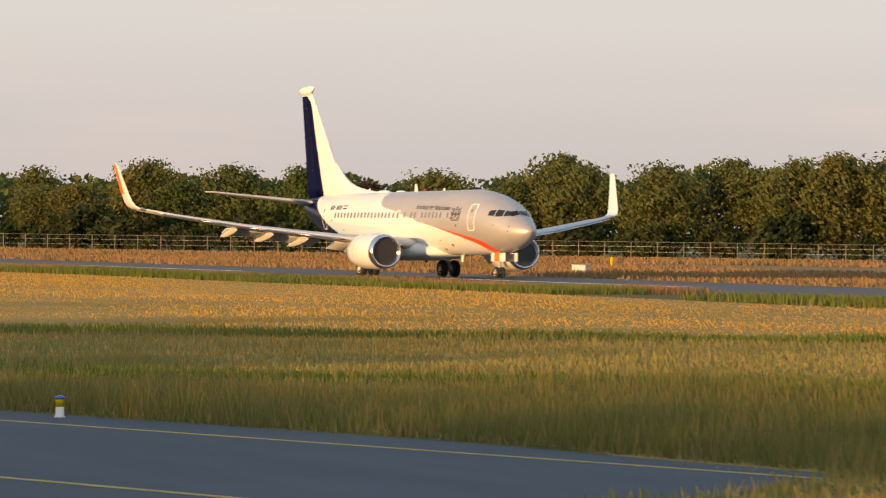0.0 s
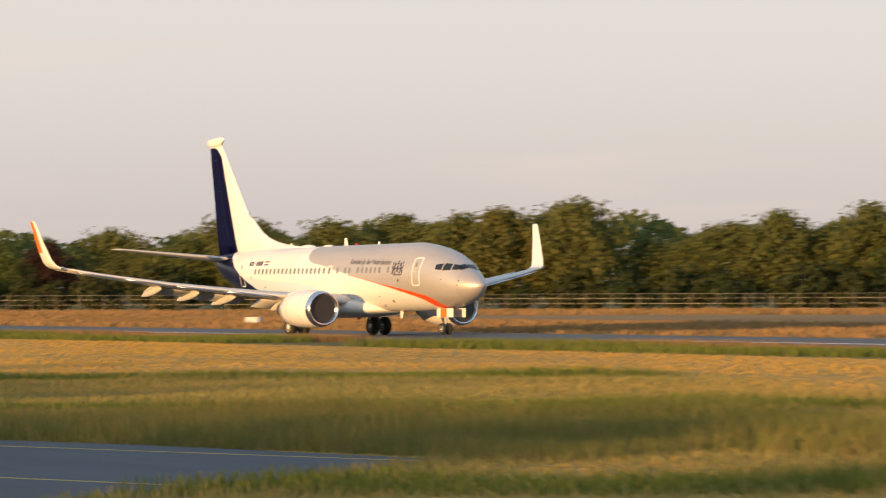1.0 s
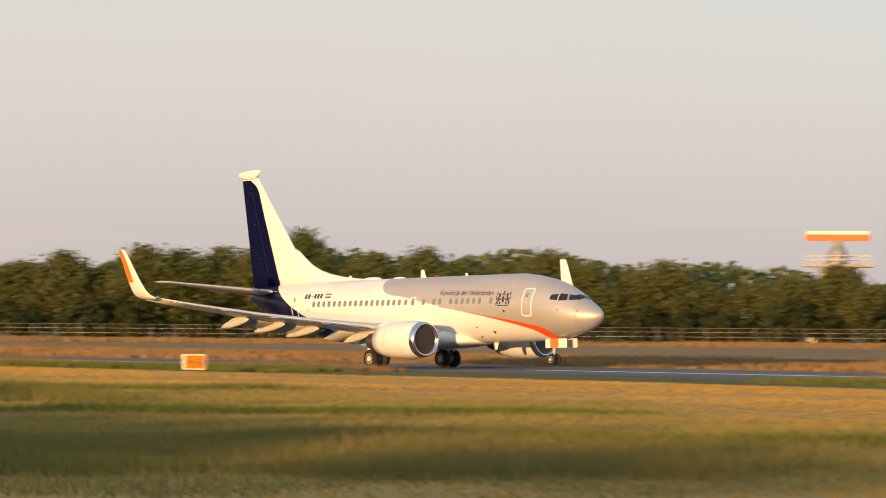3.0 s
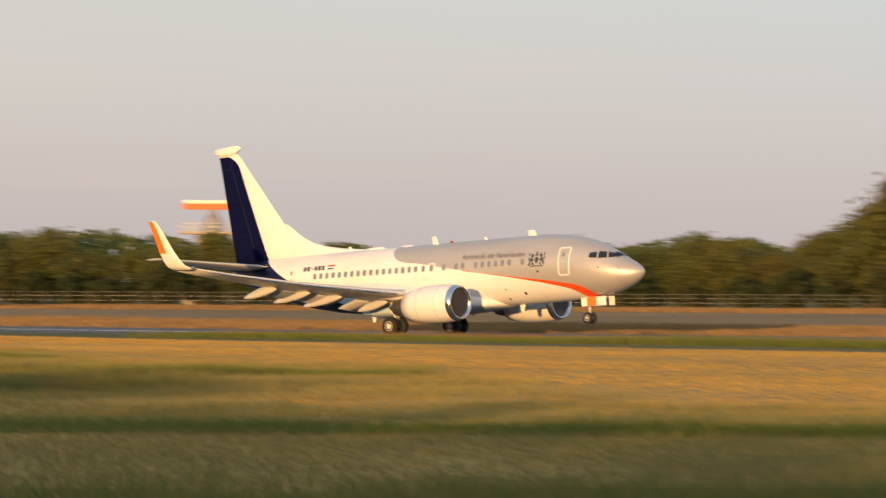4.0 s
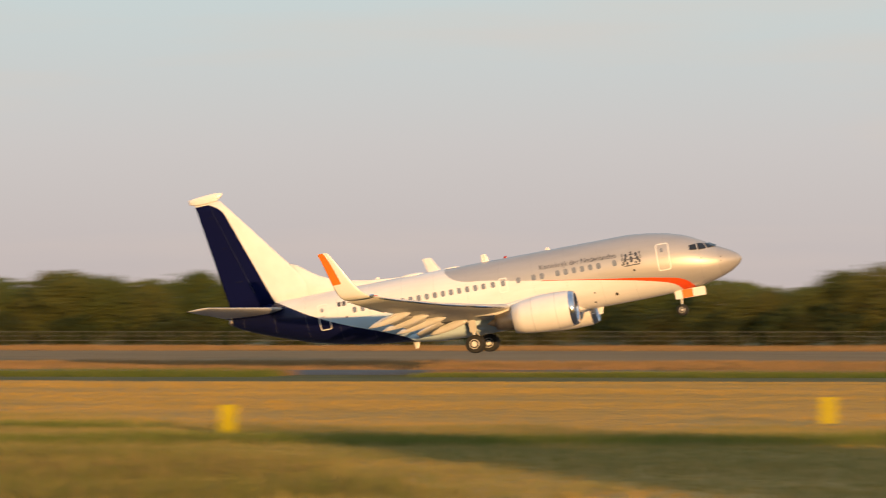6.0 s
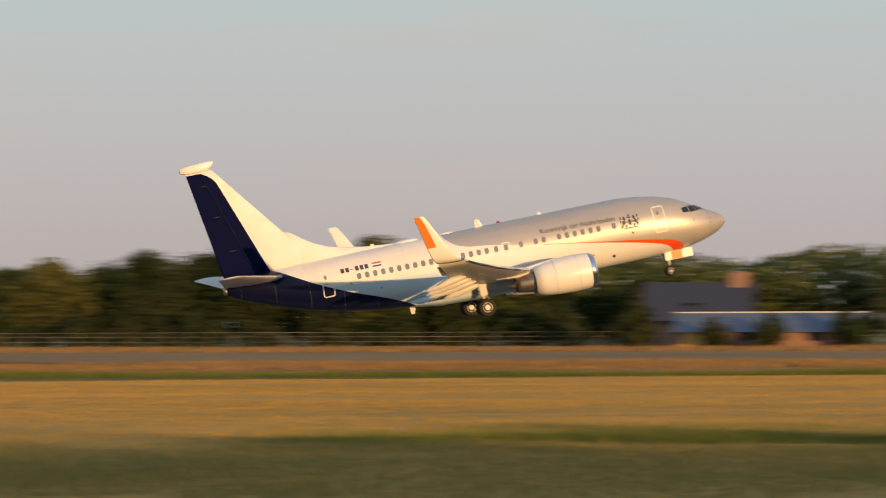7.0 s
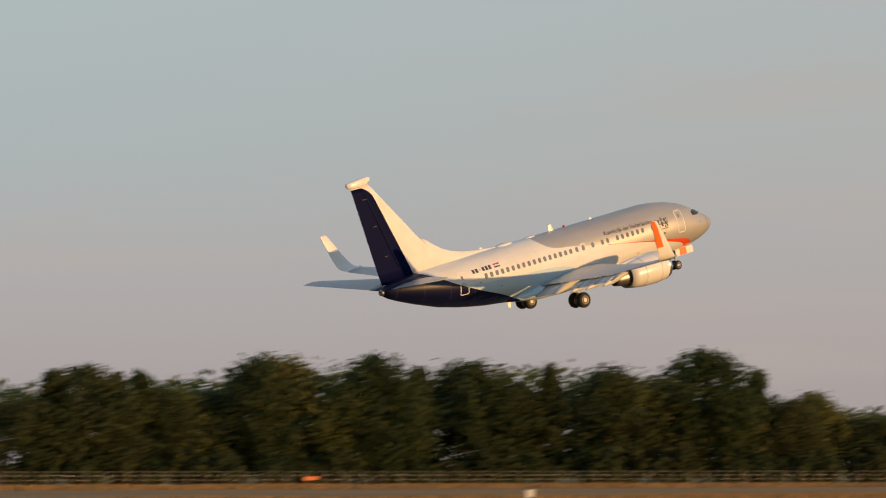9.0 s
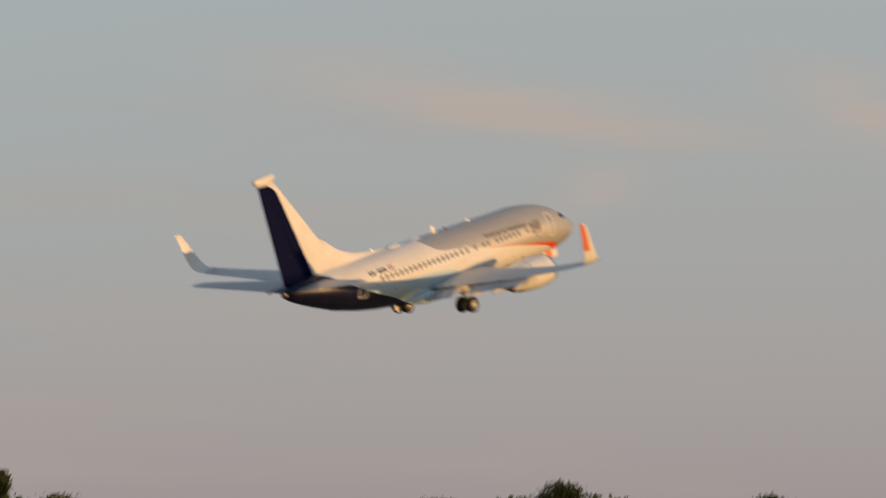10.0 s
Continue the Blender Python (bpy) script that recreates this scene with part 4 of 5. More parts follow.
    for side in (-1, 1):
        bm = bmesh.new()
        a, b = Vector((16.5 - 29.9, side * 0.2, 6.1)), Vector((16.5 - 31.75, side * 0.105, 11.9))
        tube(bm, a, b, 0.025, 0.018, 6)
        part("rudder_seam", bm, M_NAVY, fin)

    # aerials and beacons
    for s, h, c, top in ((15.2, 0.5, 0.5, True), (22.0, 0.32, 0.36, True), (11.4, 0.2, 0.3, True), (8.8, 0.45, 0.4, False), (20.3, 0.5, 0.4, False), (12.6, 0.22, 0.3, False)):
        t_, b_, _ = hull(s)
        bm = bmesh.new()
        z0, sg = (t_ - 0.04, 1) if top else ((b_ if s < 11 or s > 20 else 1.1) + 0.04, -1)
        rings = []
        for u in (0, 0.5, 1):
            cc = c * (1 - 0.45 * u)
            rings.append([Vector((16.5 - s - 0.35 * u * c - q[0] * cc, q[1] * 0.035, z0 + sg * h * u)) for q in ((0, 0), (0.3, 1), (1, 0), (0.3, -1))])
        loft(bm, rings)
        part("blade_aerial", bm, M_WHITE, ac)
    for s, hw, hgt, ln in ((20.1, 0.35, 0.16, 1.6), (17.6, 0.25, 0.1, 1.1)):
        bm = bmesh.new()
        bmesh.ops.create_uvsphere(bm, u_segments=16, v_segments=8, radius=1, matrix=Matrix.Translation((16.5 - s, 0, 5.42)) @ Matrix.Diagonal((ln / 2, hw, hgt, 1)))
        part("aerial_fairing", bm, M_WHITE, ac, "", True)
    for z, s in ((5.45, 14.2), (1.04, 14.0)):
        bm = bmesh.new()
        bmesh.ops.create_uvsphere(bm, u_segments=12, v_segments=8, radius=0.11, matrix=Matrix.Translation((16.5 - s, 0, z)))
        part("beacon", bm, M_RED, ac, "red anti-collision beacon", True)

    # nose gear
    gx = 16.5 - 4.1
    bm = bmesh.new()
    tube(bm, (gx, 0, 0.35), (gx + 0.05, 0, 1.0), 0.06)
    tube(bm, (gx + 0.03, 0, 0.8), (gx + 0.1, 0, 1.6), 0.09)
    tube(bm, (gx, -0.24, 0.345), (gx, 0.24, 0.345), 0.05)
    tube(bm, (gx + 0.06, 0, 1.0), (gx + 0.65, 0, 1.6), 0.04)
    leg = part("nose_gear_leg", bm, M_STRUT, ac, "grey nose landing gear leg")
    for oy in (-0.2, 0.2):
        bm = bmesh.new()
        lathe(bm, [(-0.1, 0.18), (-0.1, 0.28), (-0.07, 0.33), (0, 0.345), (0.07, 0.33), (0.1, 0.28), (0.1, 0.18)], "y", 22, (gx, oy, 0.345))
        part("tyre", bm, M_TYRE, leg, "black rubber tyre", True)
        bm = bmesh.new()
        lathe(bm, [(-0.11, 0.02), (-0.09, 0.12), (-0.105, 0.18), (0.105, 0.18), (0.09, 0.12), (0.11, 0.02)], "y", 18, (gx, oy, 0.345))
        part("hub", bm, M_HUB, leg, "pale wheel hub", True)
    for side in (-1, 1):
        bm = bmesh.new()
        box(bm, gx - 0.25, gx + 1.55, side * 0.42 - 0.02, side * 0.42 + 0.02, 1.02, 1.55, 0.015)
        d = part("nose_gear_door", bm, M_WHITE, ac, "white nose gear door with an orange band")
        bm = bmesh.new()
        box(bm, gx + 0.2, gx + 0.85, side * 0.445 - 0.01, side * 0.445 + 0.01, 1.03, 1.54)
        part("door_band", bm, M_ORANGE, d)
    bm = bmesh.new()
    tube(bm, (gx + 0.14, -0.1, 1.3), (gx + 0.2, -0.1, 1.3), 0.1, 0.11)
    tube(bm, (gx + 0.14, 0.1, 1.3), (gx + 0.2, 0.1, 1.3), 0.1, 0.11)
    part("taxi_light", bm, M_METAL, leg)
    return ac


airliner = build_airliner()


def motions():
    walk(airliner, [(t, pose(x, y, z, 0, -p, 0) @ pose(0, 0, 0, b, 0, 0)) for t, x, y, z, p, b in AIR])


# ---- the airfield ----
def ribbon(bm, left, right, z=0.0):
    a = [bm.verts.new((p[0], p[1], z)) for p in left]
    b = [bm.verts.new((p[0], p[1], z)) for p in right]
    for i in range(len(a) - 1):
        bm.faces.new((a[i], a[i + 1], b[i + 1], b[i]))
    bmesh.ops.recalc_face_normals(bm, faces=bm.faces)


def flat(points, n=12):
    return [(p.x, p.y) for p in spline([(x, y, 0) for x, y in points], n)]


bm = bmesh.new()
edges = [-3600, -1500, -800, -400, -150, 0, 150, 400, 800, 1500, 3600]
grid = [[bm.verts.new((x, y, 0)) for y in edges] for x in edges]
for i in range(10):
    for j in range(10):
        bm.faces.new((grid[i][j], grid[i + 1][j], grid[i + 1][j + 1], grid[i][j + 1]))
ground = part("ground", bm, M_GROUND)
tagged(ground, "flat airfield meadow of green and dry grass", "ground", kind="structure")

# runway along x
bm = bmesh.new()
ribbon(bm, [(x, -11.5) for x in range(-1500, 1501, 100)], [(x, 11.5) for x in range(-1500, 1501, 100)], 0.012)
runway = part("runway", bm, M_RUNWAY)
tagged(runway, "long grey asphalt runway with white markings", "runway", kind="structure")
for x in range(-700, 900, 60):
    bm = bmesh.new()
    box(bm, x, x + 30, -0.45, 0.45, 0.012, 0.018)
    part("centreline_mark", bm, M_WLINE, runway)

# taxiway on the camera's side, with a winding edge
TAXI_EDGE = [(-330, -126), (-230, -102), (-181, -89.5), (-170.6, -86.4), (-162, -84.9), (-157, -90.5), (-154, -96.3), (-150, -99.5), (-143, -104.6), (-134, -107.5), (-127, -109.5), (-121, -111.5), (-115, -114.5), (-109, -119.0), (-103, -122.5), (-90, -130), (-78, -146), (-64, -158), (-54, -161.5), (-48, -161), (-42, -169), (-30, -184), (-19, -197), (10, -210), (60, -220), (160, -225), (320, -225)]
e1 = [p for a, b in zip(TAXI_EDGE, TAXI_EDGE[1:]) for p in ((a[0], a[1]), ((a[0] + b[0]) / 2, (a[1] + b[1]) / 2))] + [TAXI_EDGE[-1]]
e2 = [(x - 12, y - 34) for x, y in e1]
bm = bmesh.new()
ribbon(bm, e1, e2, 0.012)
taxiway = part("taxiway", bm, M_ASPHALT)
tagged(taxiway, "dark grey asphalt taxiway with yellow lines", "taxiway", kind="structure")
for x0, y0, x1, y1 in ((-245, -110.5, -157.5, -84.5), (-215, -110.4, -156, -92.7)):
    d_ = Vector((y0 - y1, x1 - x0)).normalized() * 0.09
    bm = bmesh.new()
    ribbon(bm, [(x0 - d_.x, y0 - d_.y), (x1 - d_.x, y1 - d_.y)], [(x0 + d_.x, y0 + d_.y), (x1 + d_.x, y1 + d_.y)], 0.017)
    part("yellow_line", bm, M_YLINE, taxiway)

# mown and unmown strips
VERGE_FAR = [(-700, -23), (-400, -23), (-298, -22), (-197, -25), (-137, -31), (-66, -36), (-17, -38), (60, -24), (160, -22.8), (400, -22.8), (700, -22.8)]
bm = bmesh.new()
vf = flat(VERGE_FAR)
k = 120
wide_x = [-600 + 10 * i for i in range(k + 1)]


def across(line, x):
    for a, b in zip(line, line[1:]):
        if a[0] <= x <= b[0]:
            return a[1] + (b[1] - a[1]) * (x - a[0]) / max(1e-6, b[0] - a[0])
    return line[-1][1] if x > line[-1][0] else line[0][1]


far_side = [(x, across(vf, x)) for x in wide_x]
near_side = [(x, across(e1, x) + (1.0 if -330 < x < 320 else 0.0)) for x in wide_x]
ribbon(bm, far_side, near_side, 0.006)
tagged(part("mown_field", bm, M_MOWN), "mown golden hay field beside the runway", "field", kind="structure")
bm = bmesh.new()
FENCE = [(-620, 20), (-540, 80), (-470, 140), (-400, 195), (-300, 240), (-200, 252), (-100, 250), (0, 240), (110, 225), (215, 215), (330, 215), (450, 190), (600, 130), (800, 40)]
fc = flat(FENCE, 20)
ribbon(bm, [(x, 12.5) for x, y in fc], [(x, y + 25) for x, y in fc], 0.004)
tagged(part("dry_verge", bm, M_DRY), "dry reddish-brown grass strip before the fence", "field", kind="structure")


def standing_grass(name, label, mat, line, width, density, h0, h1, blade, gaps=(), seed=1, back=0.0):
    """Standing grass beside a line: many thin tapering blades as one mesh."""
    rng = np.random.default_rng(seed)
    P = np.array(line, float)
    A, B = P[:-1], P[1:]
    L = np.hypot(*(B - A).T)
    n = int(L.sum() * width * density)
    k = rng.choice(len(L), n, p=L / L.sum())
    t = rng.random((n, 1))
    N = np.stack([-(B - A)[:, 1], (B - A)[:, 0]], 1) / L[:, None]
    p = A[k] + (B - A)[k] * t + N[k] * (back + rng.random((n, 1)) * width)
    for a, b in gaps:
        p = p[(p[:, 0] < a) | (p[:, 0] > b)]
    n = len(p)
    # patches of taller and shorter growth
    wob = 0.5 * np.sin(p[:, 0] * 0.21 + 1.7 * np.sin(p[:, 1] * 0.17)) + 0.5 * np.sin(p[:, 1] * 0.33 + 2.1 * np.sin(p[:, 0] * 0.09 + 1.0))
    h = rng.uniform(h0, h1, n) * (1 + 0.35 * wob)
    a = rng.uniform(0, 2 * np.pi, n)
    w = blade * rng.uniform(0.6, 1.4, n)
    lean = rng.normal(0, 0.25, (n, 2)) * h[:, None]
    c = np.stack([np.cos(a) * w, np.sin(a) * w], 1)
    V = np.zeros((n, 5, 3))
    V[:, 0, :2], V[:, 1, :2] = p - c, p + c
    V[:, 2, :2], V[:, 3, :2] = p + lean * 0.4 + c * 0.7, p + lean * 0.4 - c * 0.7
    V[:, 2, 2] = V[:, 3, 2] = h * 0.6
    V[:, 4, :2], V[:, 4, 2] = p + lean, h
    base = (np.arange(n) * 5)[:, None]
    tri = np.concatenate([base + np.array([[0, 1, 2]]), base + np.array([[0, 2, 3]]), base + np.array([[3, 2, 4]])])
    me = bpy.data.meshes.new(name)
    me.vertices.add(n * 5)
    me.vertices.foreach_set("co", V.ravel())
    m = len(tri)
    me.loops.add(m * 3)
    me.loops.foreach_set("vertex_index", tri.ravel().astype(np.int32))
    me.polygons.add(m)
    me.polygons.foreach_set("loop_start", np.arange(0, m * 3, 3, dtype=np.int32))
    me.update()
    me.materials.append(mat)
    return tagged(new(name, me), label, "grass", kind="stuff")


def grass_bed(name, label, mat, beds, depth, width, density, h0, h1, blade, seed, tip=1.0):
    """Patches of standing growth, each a soft-edged oblong lying across the way it faces, all as one mesh."""
    rng = np.random.default_rng(seed)
    P = []
    for x, y, yaw in beds:
        n = int(depth * width * density * 1.15)
        u, v = rng.uniform(-1, 1, n), rng.uniform(-1, 1, n)
        wob = 0.12 * np.sin(u * 7 + x) + 0.1 * np.sin(u * 17 + y)
        keep = (np.abs(v) + wob < 0.88 + 0.12 * rng.random(n)) & (np.abs(u) < 0.8 + 0.2 * rng.random(n))
        u, v = u[keep] * width / 2, v[keep] * depth / 2
        a = radians(yaw)
        P.append(np.stack([x + u * math.cos(a) + v * math.sin(a), y - u * math.sin(a) + v * math.cos(a)], 1))
    p = np.concatenate(P)
    ex = np.array([q[0] for q in e1])
    ey = np.array([q[1] for q in e1])
    p = p[p[:, 1] > np.interp(p[:, 0], ex, ey) + 0.2]
    n = len(p)
    wob = 0.5 * np.sin(p[:, 0] * 0.41 + 1.7 * np.sin(p[:, 1] * 0.37)) + 0.5 * np.sin(p[:, 1] * 0.53 + 2.1 * np.sin(p[:, 0] * 0.29 + 1.0))
    h = rng.uniform(h0, h1, n) * (1 + 0.35 * wob)
    a = rng.uniform(0, 2 * np.pi, n)
    w = blade * rng.uniform(0.6, 1.4, n)
    c = np.stack([np.cos(a) * w, np.sin(a) * w], 1)
    lean = rng.normal(0, 0.25, (n, 2)) * h[:, None]
    V = np.zeros((n, 4, 3))
    V[:, 0, :2], V[:, 1, :2] = p - c, p + c
    V[:, 2, :2], V[:, 3, :2] = p + lean + c * 0.3, p + lean * 0.9 - c * 0.3
    V[:, 2, 2], V[:, 3, 2] = h, h * 0.92
    base = (np.arange(n) * 4)[:, None]
    tri = np.concatenate([base + np.array([[0, 1, 2]]), base + np.array([[0, 2, 3]])])
    me = bpy.data.meshes.new(name)
    me.vertices.add(n * 4)
    me.vertices.foreach_set("co", V.ravel())
    me.loops.add(len(tri) * 3)
    me.loops.foreach_set("vertex_index", tri.ravel().astype(np.int32))
    me.polygons.add(len(tri))
    me.polygons.foreach_set("loop_start", np.arange(0, len(tri) * 3, 3, dtype=np.int32))
    me.update()
    me.materials.append(mat)
    return tagged(new(name, me), label, "grass", kind="stuff")


# centre and facing of the patches
TALL_BEDS = [(-172.8, -84.8, -63.0), (-117.9, -107.7, -53.4), (-51.1, -149.2, -34.6), (-28.2, -169.7, -23.2)]
RIDGE_BEDS = [(-218.4, -61.6, -63.0), (-184.5, -69.6, -57.8), (-149.2, -84.4, -53.4), (-122.0, -95.0, -48.1), (-72.1, -118.8, -34.6), (-42.8, -135.7, -23.2), (-13.2, -141.4, -7.5), (28.8, -146.1, 16.7), (50.5, -148.2, 28.6)]
PALE_BEDS = [(-197.9, -72.0, -63.0), (-175.2, -75.5, -57.8), (-145.2, -87.4, -53.4), (-118.3, -98.4, -48.1), (-69.3, -122.9, -34.6), (-40.8, -140.3, -23.2), (-12.0, -150.4, -7.5), (26.2, -154.7, 16.7), (46.2, -156.1, 28.6)]
grass_bed("tall_grass", "tall dark seeding grass standing near the taxiway", M_BLADE, TALL_BEDS, 23, 30, 85, 0.2, 0.52, 0.012, 3)
grass_bed("grass_ridge", "dark green tussock ridges across the meadow", M_TUFT, RIDGE_BEDS, 4.5, 36, 55, 0.12, 0.32, 0.022, 5)
# strips laid where the near meadow is shaded, part of that shade in their colour
grass_bed("pale_meadow_grass", "meadow grass in uneven strips, its pale green tinted for shade", M_PALE, PALE_BEDS, 50, 40, 22, 0.07, 0.2, 0.02, 6)
VERGE_GAPS = ((-286, -274), (-217, -182), (-46.5, -38.5))
standing_grass("verge_grass", "green grass standing along the runway edge", M_TUFT, [(x, -22) for x in range(-470, 201, 10)], 6.0, 30, 0.2, 0.45, 0.026, gaps=VERGE_GAPS, seed=7)
standing_grass("seeding_verge_grass", "reddish seeding grass at the runway edge", M_RUST, [(x, -16) for x in range(-470, 301, 10)], 4.0, 30, 0.2, 0.42, 0.026, gaps=VERGE_GAPS, seed=12)


def between(name, label, mat, one, two, density, h0, h1, blade, seed):
    """Short standing growth over the field between two lines: one pointed blade a piece."""
    rng = np.random.default_rng(seed)
    A, B = np.array(one, float), np.array(two, float)
    area = np.hypot(*(A[1:] - A[:-1]).T) * np.hypot(*(A - B).T)[1:]
    n = int(area.sum() * density)
    k = rng.choice(len(area), n, p=area / area.sum())
    t, f = rng.random((n, 1)), rng.random((n, 1))
    p = (A[k] * (1 - t) + A[k + 1] * t) * (1 - f) + (B[k] * (1 - t) + B[k + 1] * t) * f
    h = rng.uniform(h0, h1, n) * (1 + 0.4 * np.sin(p[:, 0] * 0.13 + 2 * np.sin(p[:, 1] * 0.21)))
    a = rng.uniform(0, 2 * np.pi, n)
    w = blade * rng.uniform(0.6, 1.4, n)
    c = np.stack([np.cos(a) * w, np.sin(a) * w], 1)
    V = np.zeros((n, 3, 3))
    V[:, 0, :2], V[:, 1, :2] = p - c, p + c
    V[:, 2, :2], V[:, 2, 2] = p + rng.normal(0, 0.35, (n, 2)) * h[:, None], h
    me = bpy.data.meshes.new(name)
    me.vertices.add(n * 3)
    me.vertices.foreach_set("co", V.ravel())
    me.loops.add(n * 3)
    me.loops.foreach_set("vertex_index", np.arange(n * 3, dtype=np.int32))
    me.polygons.add(n)
    me.polygons.foreach_set("loop_start", np.arange(0, n * 3, 3, dtype=np.int32))
    me.update()
    me.materials.append(mat)
    return tagged(new(name, me), label, "grass", kind="stuff")


sub = [i for i, q in enumerate(far_side) if -420 < q[0] < 330]
between("hay_stubble", "short golden stubble of the mown hay field", M_STRAW, [far_side[i] for i in sub], [near_side[i] for i in sub], 12, 0.035, 0.085, 0.032, 30)
standing_grass("far_verge_grass", "dry rust-brown grass beyond the runway", M_RUST, [(x, 12.5) for x in range(-560, 441, 40)], 46.0, 3.2, 0.12, 0.35, 0.08, seed=8)
standing_grass("fence_grass", "dry rust-brown grass before the fence", M_RUST, [q for q in fc], 60.0, 1.6, 0.15, 0.5, 0.1, seed=9, back=-62.0)


# ---- trees ----
def leaf_crown(rng, h, r, low, lumps, clumps, cone=False):
    """A crown of many small bent leaf clumps gathered on lobes, with gaps."""
    lobes = []
    for _ in range(lumps):
        u = rng.random() ** (1.3 if cone else 0.8)
        z = low + (h - low) * (0.08 + 0.85 * u)
        rr = r * ((1 - u) * 0.95 + 0.08 if cone else math.sqrt(max(0.05, 1 - (1.75 * u - 0.72) ** 2)) * 0.8)
        a = rng.uniform(0, 6.283)
        d = rr * math.sqrt(rng.random())
        q = rng.uniform(0.14, 0.3) * r * (0.7 if cone else 1)
        lobes.append((Vector((d * math.cos(a), d * math.sin(a), min(z, h - q * rng.uniform(0.95, 1.25)))), q))
    verts, faces = [], []
    for _ in range(clumps):
        c, q = rng.choice(lobes)
        v = Vector((rng.gauss(0, 1), rng.gauss(0, 1), rng.gauss(0, 1))).normalized()
        p = c + v * q * rng.uniform(0.3, 1.25)
        if p.z < low * 0.6 or p.z > h + 0.3:
            continue
        n_ = (v + Vector((rng.gauss(0, 0.5), rng.gauss(0, 0.5), rng.gauss(0, 0.5)))).normalized()
        t = n_.orthogonal().normalized()
        b = n_.cross(t)
        s = rng.uniform(0.14, 0.36)
        i = len(verts)
        k = rng.uniform(-0.3, 0.3) * s
        verts += [p - t * s, p - b * s * 0.6 + n_ * k, p + t * s, p + b * s * 0.6 + n_ * k]
        faces += [(i, i + 1, i + 2), (i, i + 2, i + 3)]
    return verts, faces, lobes


def build_tree(name, label, seed, h, r, low, lumps, clumps, mat, cone=False):
    rng = random.Random(seed)
    tree = thing(name, label, "tree", group="trees behind the fence")
    verts, faces, lobes = leaf_crown(rng, h, r, low, lumps, clumps, cone)
    me = bpy.data.meshes.new("crown")
    me.from_pydata([tuple(v) for v in verts], [], faces)
    me.materials.append(mat)
    crown = new("crown", me)
    crown.parent = tree
    bm = bmesh.new()
    tube(bm, (0, 0, -0.2), (0.1, 0.05, h * 0.5), 0.035 * h * 0.7, 0.012 * h, 8)
    tube(bm, (0.1, 0.05, h * 0.5), (0.0, 0.1, h * 0.9), 0.012 * h, 0.004 * h, 6)
    for c, q in rng.sample(lobes, min(9, len(lobes))):
        z = min(c.z * 0.7, h * 0.6)
        tube(bm, (0.08, 0.04, z), c, 0.007 * h, 0.003 * h, 5)
    part("trunk", bm, M_BARK, tree)
    return tree


HEIGHTS = [10, 10, 10, 10.3, 10.4, 9.5, 11.3, 11, 12.6, 10.6, 11.5, 13.6, 12.6, 12, 9.6, 9, 8, 10.5, 9.5, 16.5, 18, 19.5, 16.5, 11, 14, 11, 11.5, 9.6, 9.4, 9,
           9, 9, 9, 9.6, 9.5, 10, 11, 12, 14, 12.5, 13, 13.5, 13.8, 13, 14, 11.5, 12.5, 12, 12.3, 13, 15, 15, 17, 17.5, 17.8, 19.5, 16.3, 12, 12.5, 13,
           13.5, 16, 14, 13, 13, 12, 12, 12, 12, 12, 12, 12, 12, 12, 12, 12, 12]


def leaf_cloud(name, label, c, rng, s0, s1, mat):
    """Leaf clumps round the given points, turned every way, all as one mesh."""
    n = len(c)
    a, b = rng.normal(0, 1, (n, 3)), rng.normal(0, 1, (n, 3))
    a /= np.linalg.norm(a, axis=1)[:, None]
    b = np.cross(a, b)
    b /= np.linalg.norm(b, axis=1)[:, None]
    s = rng.uniform(s0, s1, n)[:, None]
    V = np.stack([c - a * s, c - b * s * 0.6, c + a * s, c + b * s * 0.6], 1)
    base = (np.arange(n) * 4)[:, None]
    tri = np.concatenate([base + np.array([[0, 1, 2]]), base + np.array([[0, 2, 3]])])
    me = bpy.data.meshes.new(name)
    me.vertices.add(n * 4)
    me.vertices.foreach_set("co", V.ravel())
    me.loops.add(len(tri) * 3)
    me.loops.foreach_set("vertex_index", tri.ravel().astype(np.int32))
    me.polygons.add(len(tri))
    me.polygons.foreach_set("loop_start", np.arange(0, len(tri) * 3, 3, dtype=np.int32))
    me.update()
    me.materials.append(mat)
    return tagged(new(name, me), label, "wood", kind="stuff")


def plant_belt():
    """A tall tree belt along the other side of the taxiway, whose long evening shade lies over the near meadow."""
    rng = np.random.default_rng(17)
    belt = np.array(flat([(-290, -244), (-215, -236), (-148, -229), (-93, -238), (-62, -249), (-3, -269), (63, -278), (117, -281), (170, -300)], 24))
    cum = np.concatenate([[0], np.cumsum(np.hypot(*np.diff(belt, axis=0).T))])
    n = 120000
    u = rng.uniform(0, cum[-1], n)
    x, y = np.interp(u, cum, belt[:, 0]), np.interp(u, cum, belt[:, 1]) - rng.uniform(0, 11, n)
    # tree after tree, each with its own height and a rounded top
    k = np.floor(u / 7.5).astype(int)
    tall = rng.uniform(12.0, 14.2, k.max() + 1)
    at = np.interp((np.arange(k.max() + 1) + 0.5) * 7.5, cum, belt[:, 0])
    tall[at > 15] -= 1.6
    tall[at < -70] += 0.5
    top = tall[k] * (1 - 0.2 * ((u / 7.5 - k) * 2 - 1) ** 2)
    z = top * rng.random(n) ** 0.7
    open_way = 0.914 * x + 0.407 * y
    keep = (open_way < -92) | (open_way > -76)
    leaf_cloud("tree_belt", "tall dark tree belt along the far side of the taxiway", np.stack([x, y, z], 1)[keep], rng, 0.35, 0.85, M_LEAF_D)


plant_belt()


